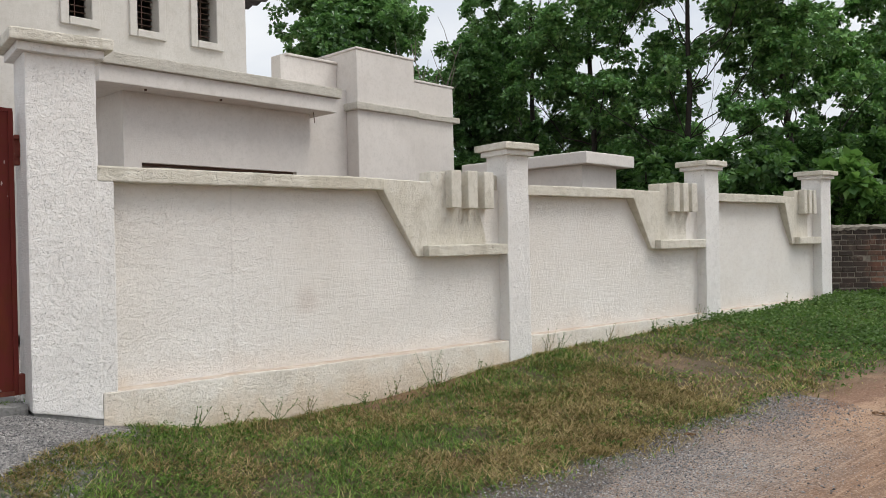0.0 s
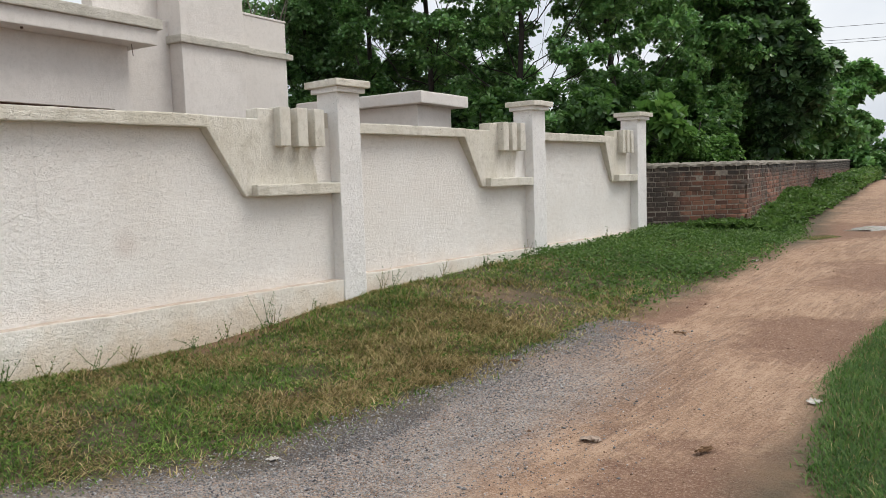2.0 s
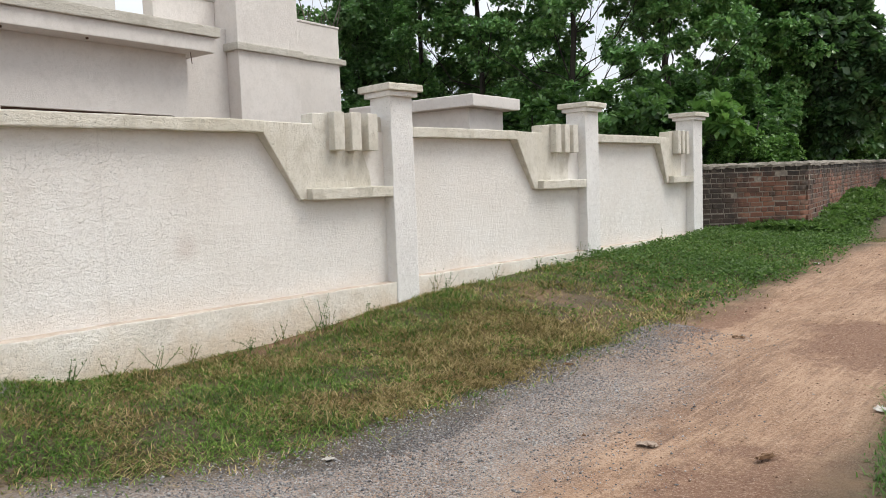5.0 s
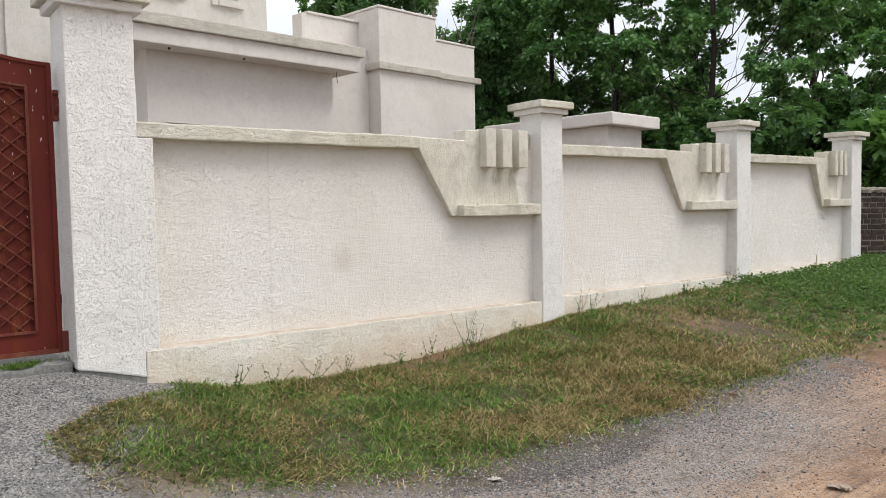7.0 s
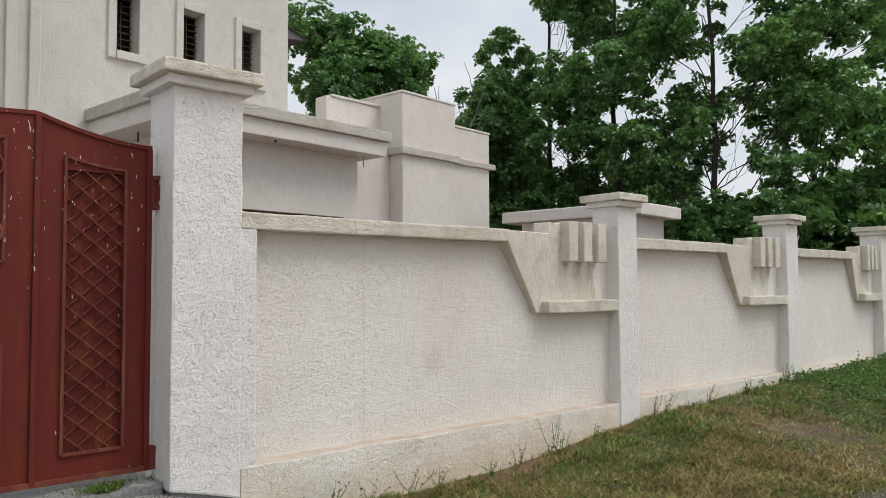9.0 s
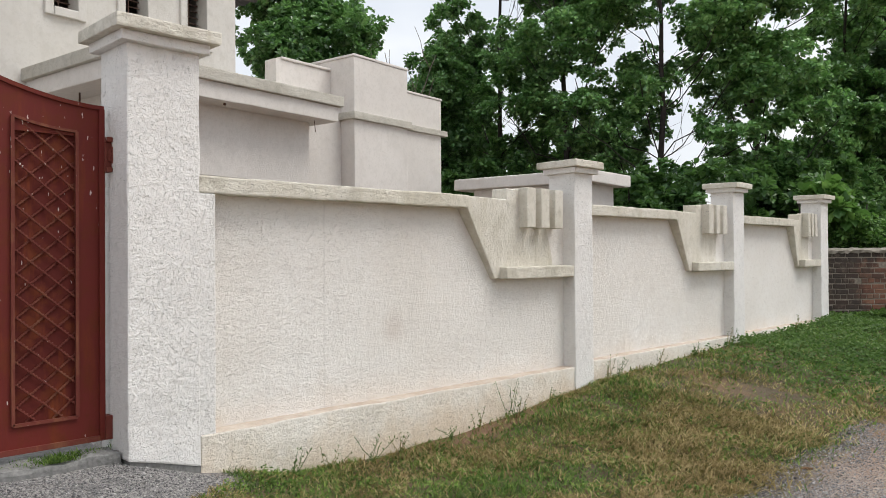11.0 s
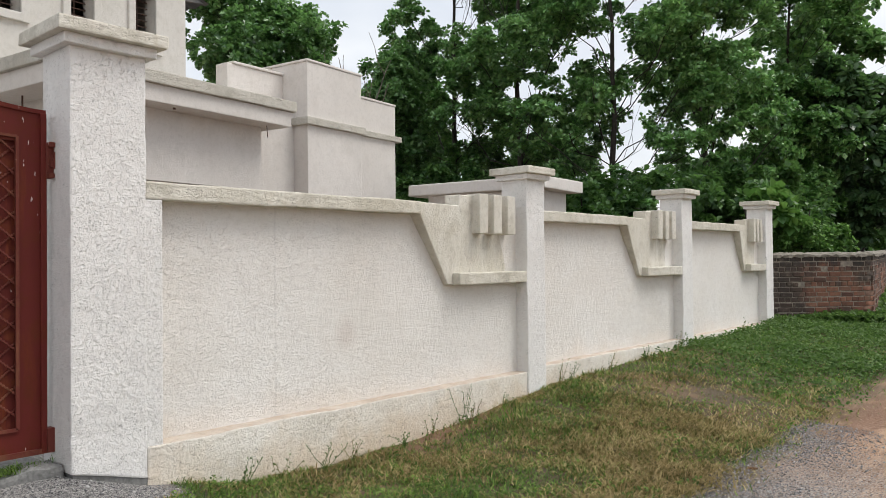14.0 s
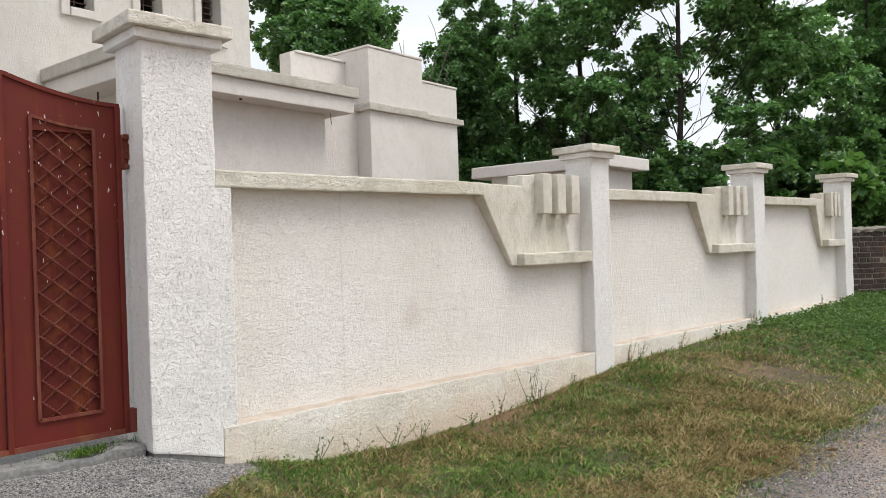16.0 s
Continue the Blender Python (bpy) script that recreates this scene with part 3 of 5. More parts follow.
def pillar(y0, y1, front, back, base, top, cap, over, label, name="fence_pillar"):
    p = thing(name, label, "pillar", "boundary wall pillars")
    bm = bmesh.new()
    box(bm, back, front, y0, y1, base, top)
    if name == "gate_pillar":
        for v in bm.verts:
            if v.co.z < 1:
                v.co.z = 0.40 if v.co.y < 1.5 else 0.285
    soften(bm, 0.012)
    uneven(bm, 0.1, 0.005, "yz", y0)
    part("shaft", bm, M_PILLAR, p)
    if name == "gate_pillar":
        bm = bmesh.new()
        box(bm, back + 0.012, front - 0.012, y0 + 0.012, y1 + 0.004, 0.0, 0.42)
        uneven(bm, 0.06, 0.012, "yz", 8)
        part("footing", bm, M_CONCRETE, p, "bare dark concrete footing")
    c = part_cap(p, y0, y1, front, back, top, cap, over)
    return p


def part_cap(p, y0, y1, front, back, top, cap, over):
    bm = bmesh.new()
    o = 0.5 * over
    box(bm, back - o, front + o, y0 - o, y1 + o, top - 0.004, top + 0.42 * cap)
    soften(bm, 0.008)
    uneven(bm, 0.1, 0.004, "y", y0)
    part("moulding", bm, M_PILLAR, p)
    bm = bmesh.new()
    box(bm, back - over, front + over, y0 - over, y1 + over, top + 0.42 * cap, top + cap)
    soften(bm, 0.01)
    uneven(bm, 0.09, 0.006, "y", y0 + 3)
    return part("cap", bm, M_BAND, p, "weathered cracked cap slab")


pillar(1.355, 1.81, FRONT, -5.69, 0.27, 2.845, 0.135, 0.10, "tall square white rendered gate pillar with a stepped cap", "gate_pillar")
pillar(5.77, 6.085, -5.285, -5.60, 0.15, 2.395, 0.12, 0.085, "square white rendered pillar with a stepped cap in a boundary wall")
pillar(9.34, 9.66, -5.285, -5.60, 0.3, 2.395, 0.12, 0.085, "square white rendered pillar with a stepped cap in a boundary wall")
pillar(12.53, 12.86, -5.285, -5.60, 0.35, 2.395, 0.12, 0.085, "square white rendered end pillar beside an old brick wall")


def bay(y0, y1, dt, k, seed, strip):
    """One bay of the wall between two pillars. dt: where the sloping leg leaves the top band; k: stretch of the corner ornament."""
    w = thing("wall_bay", "white grooved rendered wall bay with a stepped corner ornament", "wall", "boundary wall bays")
    top, low = 2.095, 1.985
    db = dt + 0.42 * min(1.0, k + 0.1)
    bm = bmesh.new()
    box(bm, BACK, PANEL, y0 - 0.02, y1 + 0.02, 0.0, 2.03)
    uneven(bm, 0.16, 0.006, "yz", seed)
    part("panel", bm, M_PANEL, w)
    bm = bmesh.new()
    box(bm, BACK - 0.02, FRONT, y0 - (0.115 if strip else 0.02), dt + 0.02, low, top)
    soften(bm, 0.012)
    uneven(bm, 0.07, 0.006, "y", seed + 1)
    part("top_band", bm, M_BAND, w, "mould-stained projecting top band")
    if strip:
        bm = bmesh.new()
        box(bm, BACK, FRONT - 0.004, y0 - 0.12, y0, 0.46, low)
        soften(bm, 0.01)
        uneven(bm, 0.1, 0.004, "z", seed + 2)
        part("edge_strip", bm, M_PILLAR, w)

    def face(y):
        return FRONT - 0.03 - 0.11 * min(1.0, max(0.0, (y - dt) / (y1 - dt)) ** 0.8) if y > dt + 0.3 else FRONT - 0.004 - 0.04 * max(0, (y - dt) / 0.44)

    step = y1 - 0.92 * k
    bm = bmesh.new()
    prism(bm, [(dt, top - 0.006), (dt, low), (db, 1.372), (y1 + 0.01, 1.372), (y1 + 0.01, 2.19), (step, 2.19), (step, top - 0.006)], BACK, face)
    bmesh.ops.recalc_face_normals(bm, faces=bm.faces)
    bmesh.ops.triangulate(bm, faces=[f for f in bm.faces if len(f.verts) > 4])
    soften(bm, 0.006, 1)
    part("corner_slab", bm, M_SLAB, w, "stained corner slab with a sloping edge")
    bm = bmesh.new()
    box(bm, -5.45, FRONT + 0.01, db + 0.07, y1 + 0.012, 1.368, 1.478)
    soften(bm, 0.012)
    uneven(bm, 0.08, 0.006, "y", seed + 4)
    part("ledge", bm, M_BAND, w, "mould-stained ledge")
    for i in range(3):
        r = y1 - (0.60 - 0.2125 * i) * k
        bm = bmesh.new()
        box(bm, -5.47, FRONT + 0.005, r - 0.125 * k, r, 1.835, 2.205)
        soften(bm, 0.008)
        uneven(bm, 0.09, 0.004, "z", seed + 5 + i)
        part("fin", bm, M_SLAB, w)
    bm = bmesh.new()
    if strip:
        box(bm, BACK, FRONT + 0.004, y0 - 0.105, y1 + 0.01, -0.1, 0.48)
    else:
        box(bm, BACK, FRONT - 0.006, y0 - 0.01, y1 + 0.01, -0.1, 0.505)
    soften(bm, 0.012)
    uneven(bm, 0.12, 0.01, "yz", seed + 9)
    part("plinth", bm, M_PLINTH, w, "soil-stained rough plinth")
    return w


bay(1.915, 5.77, 4.25, 1.0, 0.3, True)
bay(6.085, 9.34, 7.87, 0.92, 11.7, False)
bay(9.66, 12.53, 11.45, 0.70, 23.1, False)

# ---- gate ----
GX0 = -5.56
gate = thing("gate", "maroon sheet-steel gate leaf with a lattice panel, rusting", "gate")


def top_line(y):
    """The swept top edge of the leaf."""
    if y < 0.67:
        return 2.605 - 0.05 * (0.67 - y)
    s = (y - 0.67) / 0.65
    return 2.475 + 0.13 * (1 - s) ** 1.9 + 0.0


def sheet(y0, y1, z0, x0, x1, drop=0.0, steps=14):
    bm = bmesh.new()
    ys = [y0 + (y1 - y0) * i / steps for i in range(steps + 1)]
    prism(bm, [(y, top_line(y) - drop) for y in reversed(ys)] + [(y0, z0), (y1, z0)], x0, x1)
    bmesh.ops.recalc_face_normals(bm, faces=bm.faces)
    return bm


def bar(bm, a, b_, r=0.006, square=True):
    """A square or round bar between two points."""
    a, b_ = Vector(a), Vector(b_)
    m = look(a, b_)
    n_ = 4 if square else 6
    rings = []
    for q in (0.0, -(b_ - a).length):
        rings.append([bm.verts.new(m @ Vector((r * math.cos(radians(45 + 360 * i / n_)), r * math.sin(radians(45 + 360 * i / n_)), q))) for i in range(n_)])
    for i in range(n_):
        j = (i + 1) % n_
        bm.faces.new((rings[0][i], rings[0][j], rings[1][j], rings[1][i]))
    bm.faces.new(rings[0])
    bm.faces.new(list(reversed(rings[1])))


# the sheet is built round the sunk lattice panel
for name, args in (("stile", (1.165, 1.30, 0.52)), ("stile", (0.69, 0.815, 0.52))):
    part(name, sheet(*args, GX0 - 0.015, GX0), M_GATE, gate)
part("top_rail", sheet(0.815, 1.165, 2.30, GX0 - 0.015, GX0), M_GATE, gate)
bm = bmesh.new()
box(bm, GX0 - 0.015, GX0, 0.815, 1.165, 0.52, 0.655)
part("bottom_rail", bm, M_GATE, gate)
part("outer_sheet", sheet(-0.45, 0.65, 0.52, GX0 - 0.015, GX0 + 0.004), M_GATE, gate)
bm = bmesh.new()
box(bm, GX0 - 0.035, GX0 - 0.025, 0.80, 1.18, 0.6, 2.40)
part("backing_sheet", bm, M_GATE_SHEET, gate, "heavily rusted backing sheet")
for y in (0.67, 1.305):
    bm = bmesh.new()
    box(bm, GX0 - 0.03, GX0 + 0.022, y - 0.016, y + 0.016, 0.5, top_line(y) - 0.002)
    soften(bm, 0.003, 1)
    part("upright", bm, M_GATE, gate)
bm = bmesh.new()
ys = [-0.45 + 1.77 * i / 40 for i in range(41)]
for a, c in zip(ys[:-1], ys[1:]):
    bar(bm, (GX0, a, top_line(a) + 0.006), (GX0, c, top_line(c) + 0.006), 0.017)
part("top_edge", bm, M_GATE, gate)
bm = bmesh.new()
box(bm, GX0 - 0.03, GX0 + 0.02, -0.45, 1.32, 0.495, 0.525)
part("bottom_edge", bm, M_GATE_BAR, gate)


def panel_top(y):
    s = (y - 0.82) / 0.345
    return 2.325 + 0.055 * (1 - s) ** 1.8


bm = bmesh.new()
for y in (0.82, 1.163):
    bar(bm, (GX0 + 0.008, y, 0.655), (GX0 + 0.008, y, panel_top(y)), 0.013)
bar(bm, (GX0 + 0.008, 0.82, 0.655), (GX0 + 0.008, 1.163, 0.655), 0.013)
ys = [0.82 + 0.343 * i / 10 for i in range(11)]
for a, c in zip(ys[:-1], ys[1:]):
    bar(bm, (GX0 + 0.008, a, panel_top(a)), (GX0 + 0.008, c, panel_top(c)), 0.011)
part("panel_frame", bm, M_GATE_BAR, gate)


def lattice(sign, x):
    """Twisted bars across the panel, cut at its frame."""
    slope = 0.86 * sign
    for i in range(-4, 22):
        z_at = 0.5 + 0.125 * i
        pts = []
        for j in range(41):
            y = 0.825 + 0.335 * j / 40
            z = z_at + slope * (y - 0.99)
            if 0.66 < z < panel_top(y) - 0.005:
                pts.append((y, z))
        if len(pts) > 3:
            bm = bmesh.new()
            bar(bm, (x, *pts[0]), (x, *pts[-1]), 0.0062)
            length = math.dist(pts[0], pts[-1])
            k = max(2, int(length / 0.022))
            for q in range(1, k):
                f = q / k
                bar(bm, (x, pts[0][0] + (pts[-1][0] - pts[0][0]) * (f - 0.08 / k), pts[0][1] + (pts[-1][1] - pts[0][1]) * (f - 0.08 / k)), (x, pts[0][0] + (pts[-1][0] - pts[0][0]) * (f + 0.25 / k), pts[0][1] + (pts[-1][1] - pts[0][1]) * (f + 0.25 / k)), 0.0085, False)
            part("lattice_bar", bm, M_GATE_BAR, gate)


lattice(-1, GX0 - 0.004)
lattice(1, GX0 - 0.016)


def ring(parent, y, z, r):
    pts = [((GX0 + 0.018, y + r * math.cos(a), z + r * math.sin(a)), 0.008) for a in np.linspace(0, 2 * np.pi, 25)]
    v, f = tubes([pts], 6)
    finish("ring", mesh_from("ring", v, f), M_GATE_BAR, parent, smooth=True)


# two small sunk panels with rings on the outer half
for z0, z1 in ((1.76, 2.45), (0.66, 1.32)):
    bm = bmesh.new()
    for a, c in (((0.505, z0), (0.505, z1)), ((0.505, z0), (0.02, z0)), ((0.505, z1), (0.02, z1)), ((0.02, z0), (0.02, z1))):
        bar(bm, (GX0 + 0.012, *a), (GX0 + 0.012, *c), 0.012)
    part("small_panel_frame", bm, M_GATE_BAR, gate)
    for i in range(2):
        for yy in (0.42, 0.26, 0.10):
            ring(gate, yy, z0 + 0.16 + (z1 - z0 - 0.32) * i, 0.075)
ring(gate, 0.36, 1.54, 0.11)
hinge = part("hinge", soften((lambda b_: (box(b_, GX0 - 0.02, GX0 + 0.035, 1.315, 1.36, 2.10, 2.30), b_)[1])(bmesh.new()), 0.004, 1), M_GATE_BAR, gate, "rusted hinge")
bm = bmesh.new()
box(bm, GX0 - 0.01, GX0 + 0.05, 1.33, 1.375, 2.16, 2.23)
part("hinge_pin", bm, M_GATE_BAR, hinge)
for z0, z1, out_ in ((2.275, 2.305, 0.03), (2.095, 2.125, 0.026)):
    bm = bmesh.new()
    box(bm, GX0 - 0.01, GX0 + 0.035 + out_, 1.318, 1.352, z0, z1)
    soften(bm, 0.004, 1)
    part("hinge_lug", bm, M_GATE_BAR, hinge)
bm = bmesh.new()
bar(bm, (GX0 + 0.045, 1.36, 2.15), (GX0 + 0.045, 1.36, 2.25), 0.016, False)
bar(bm, (GX0 + 0.045, 1.34, 2.2), (GX0 + 0.045, 1.40, 2.2), 0.013, False)
part("hinge_bolt", bm, M_GATE_BAR, hinge)
bm = bmesh.new()
box(bm, GX0 - 0.02, GX0 + 0.04, 1.315, 1.37, 0.50, 0.64)
part("lower_hinge", bm, M_GATE_BAR, gate, "rusted lower hinge")

bm = bmesh.new()
box(bm, -6.3, -5.38, -3.0, 1.345, 0.0, 0.45)
soften(bm, 0.03)
uneven(bm, 0.08, 0.03, "xy", 5)
tagged(part("threshold", bm, M_CONCRETE), "worn grey concrete threshold slab under the gate", "threshold", kind="structure")

# ---- house ----
house = thing("house", "unfinished pale rendered house with a porch slab and stepped blocks", "house")


def house_block(name, dims, mat=None, label="", width=0.015):
    bm = bmesh.new()
    box(bm, *dims)
    soften(bm, width)
    uneven(bm, 0.4, 0.006, "yz", dims[2])
    return part(name, bm, mat or M_HOUSE, house, label)


slab = house_block("porch_slab", (-12.6, -10.60, 3.06, 6.95, 3.70, 3.935))
house_block("slab_lip", (-12.6, -10.54, 3.0, 7.015, 3.935, 4.10), M_LIP, "weathered projecting slab lip")
# the porch wall stands round one wide low window, open and unlit
W_Y0, W_Y1, W_Z1 = 3.79, 6.40, 2.72
for a, c, z0, z1 in ((3.535, W_Y0, 0.3, 3.70), (W_Y1, 6.685, 0.3, 3.70), (W_Y0, W_Y1, W_Z1, 3.70), (W_Y0, W_Y1, 0.3, 1.35)):
    bm = bmesh.new()
    box(bm, -12.55, -11.0, a, c, z0, z1)
    part("porch_wall", bm, M_HOUSE, house)
# dark sheet behind the opening, the room's shade put into its colour
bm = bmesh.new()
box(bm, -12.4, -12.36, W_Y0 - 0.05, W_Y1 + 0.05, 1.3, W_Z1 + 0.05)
part("room_shade_back", bm, M_ROOM_SHADE, house)
bm = bmesh.new()
for a, c in ((W_Y0, W_Y0 + 0.04), (W_Y1 - 0.04, W_Y1)):
    box(bm, -11.14, -11.10, a, c, 1.35, W_Z1)
box(bm, -11.14, -11.10, W_Y0 + 0.04, W_Y1 - 0.04, W_Z1 - 0.04, W_Z1)
box(bm, -11.14, -11.10, W_Y0 + 0.04, W_Y1 - 0.04, 1.35, 1.39)
part("low_window_frame", bm, M_IRON, house, "dark metal window frame")
house_block("recess_wall", (-12.5, -11.365, 6.685, 7.775, 0.3, 4.3))
bm = bmesh.new()
bar(bm, (-10.8, 6.62, 3.70), (-10.8, 6.64, 3.52), 0.006)
part("wire_end", bm, M_IRON, house)
bm = bmesh.new()
bar(bm, (-11.6, 3.3, 3.70), (-11.6, 3.3, 3.56), 0.012)
part("hook", bm, M_IRON, house)
for y in (4.9, 3.75):
    bm = bmesh.new()
    bar(bm, (-10.75, y, 3.70), (-10.75, y, 3.675), 0.02, False)
    part("drain_spout", bm, M_IRON, house)
house_block("front_block", (-12.6, -11.05, 7.775, 9.18, 0.3, 4.985))
house_block("front_block_coping", (-12.6, -11.035, 7.76, 9.195, 4.985, 5.03))
house_block("front_block_band", (-12.58, -10.985, 7.71, 9.24, 3.91, 4.04), M_LIP)
house_block("end_block", (-12.7, -11.3, 9.18, 10.52, 0.3, 4.665))
house_block("end_block_coping", (-12.7, -11.285, 9.2, 10.54, 4.665, 4.71))
house_block("end_block_band", (-12.68, -11.235, 9.18, 10.65, 3.955, 4.065), M_LIP)
house_block("parapet", (-11.9, -11.62, 6.55, 7.775, 4.0, 4.80))
house_block("parapet_coping", (-11.92, -11.595, 6.66, 7.775, 4.80, 4.845))

# tower: walls round real window openings, hollow behind
TX = -12.55
WINS = [(3.42, 3.76), (4.47, 4.83), (5.52, 5.88)]
WZ0, WZ1 = 5.03, 5.92
TY0, TY1, TZ1 = -1.5, 6.47, 7.4


def tower_piece(dims):
    bm = bmesh.new()
    box(bm, *dims)
    return part("tower_wall", bm, M_TOWER, house)


edges = [TY0] + [e for w_ in WINS for e in w_] + [TY1]
for a, c in zip(edges[0::2], edges[1::2]):
    tower_piece((TX - 0.25, TX, a, c, WZ0, WZ1))
tower_piece((TX - 0.25, TX, TY0, TY1, 0.3, WZ0))
tower_piece((TX - 0.25, TX, TY0, TY1, WZ1, TZ1))
tower_piece((TX - 4.5, TX - 0.25, TY1 - 0.25, TY1, 0.3, TZ1))
tower_piece((TX - 4.5, TX - 0.25, TY0, TY0 + 0.25, 0.3, TZ1))
tower_piece((TX - 4.5, TX - 4.25, TY0 + 0.25, TY1 - 0.25, 0.3, TZ1))
bm = bmesh.new()
box(bm, TX - 4.5, TX, TY0, TY1, TZ1, TZ1 + 0.15)
part("tower_roof", bm, M_HOUSE, house)
# the floor behind the windows gets the same shade-dark colour
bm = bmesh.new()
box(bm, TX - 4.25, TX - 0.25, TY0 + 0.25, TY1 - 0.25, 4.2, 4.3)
part("tower_floor", bm, M_ROOM_SHADE, house)
for a, c in WINS:
    w = new("window")
    w.parent = house
    bm = bmesh.new()
    fr, out_ = 0.12, TX + 0.045
    box(bm, TX - 0.03, out_, a - fr, a, WZ0 - fr, WZ1 + fr)
    box(bm, TX - 0.03, out_, c, c + fr, WZ0 - fr, WZ1 + fr)
    box(bm, TX - 0.03, out_, a, c, WZ1, WZ1 + fr)
    box(bm, TX - 0.03, out_ + 0.02, a, c, WZ0 - fr, WZ0)
    soften(bm, 0.008, 1)
    part("window_frame", bm, M_TOWER, w)
    for i in range(9):
        bm = bmesh.new()
        z = WZ0 + 0.1 * (i + 0.5)
        bar(bm, (TX - 0.2, a, z), (TX - 0.2, c, z), 0.008)
        part("grille_bar", bm, M_IRON, w)
    bm = bmesh.new()
    bar(bm, (TX - 0.2, 0.5 * (a + c), WZ0), (TX - 0.2, 0.5 * (a + c), WZ1), 0.008)
    part("grille_upright", bm, M_IRON, w)
for y in (2.06, 2.35):
    house_block("pilaster", (TX, TX + 0.06, y - 0.1, y + 0.04, 0.3, TZ1), M_TOWER)
bm = bmesh.new()
n_ = 10
vs = [[bm.verts.new((TX - 3.0 + 2.98 * i / (n_ * 4), y, z + 0.02 * math.sin(i * math.pi / 2))) for i in range(n_ * 4 + 1)] for y, z in ((TY1, 6.18), (TY1 + 0.5, 6.03))]
for i in range(n_ * 4):
    bm.faces.new((vs[0][i], vs[0][i + 1], vs[1][i + 1], vs[1][i]))
bmesh.ops.solidify(bm, geom=bm.faces[:], thickness=0.015)
part("eave_sheet", bm, M_CORRUGATED, house, "dark corrugated eave sheet")
# dark wedges added below the sheet to make up the eave's dark underside
for k_ in range(3):
    bm = bmesh.new()
    prism(bm, [(TY1, 6.15), (TY1 + 0.42, 6.02), (TY1, 5.96)], TX - 0.12 - k_ * 1.2, TX - 0.06 - k_ * 1.2)
    bmesh.ops.recalc_face_normals(bm, faces=bm.faces)
    part("eave_dark_wedge", bm, M_CORRUGATED, house)
HOUSE_POSE = Matrix.Translation((-10.55, 7.02, 0)) @ Matrix.Rotation(radians(7.5), 4, "Z") @ Matrix.Translation((10.55, -7.02, 0))
house.matrix_world = HOUSE_POSE

# outbuilding behind the wall
hut = thing("outbuilding", "small flat-roofed pale rendered outbuilding behind the wall", "outbuilding")
bm = bmesh.new()
box(bm, -10.2, -7.9, 10.08, 11.18, 0.2, 2.79)
soften(bm, 0.015)
part("wall", bm, M_HOUSE, hut)
bm = bmesh.new()
box(bm, -10.53, -7.69, 9.9, 11.45, 2.79, 3.0)
soften(bm, 0.02)
uneven(bm, 0.3, 0.008, "y", 3)
part("roof", bm, M_HOUSE, hut, "projecting flat roof slab")
hut.matrix_world = HOUSE_POSE

# ---- trees ----
def wander(a, b_, r0, r1, rng, k=6, sway=0.12):
    a, b_ = np.array(a, float), np.array(b_, float)
    d = np.linalg.norm(b_ - a)
    out = []
    off = np.zeros(3)
    for i in range(k + 1):
        f = i / k
        if 0 < i:
            off = off + rng.normal(size=3) * sway * d / k
        out.append((a + (b_ - a) * f + off * (1 - f * 0.5) * (0 if i == 0 else 1), r0 + (r1 - r0) * f))
    return out


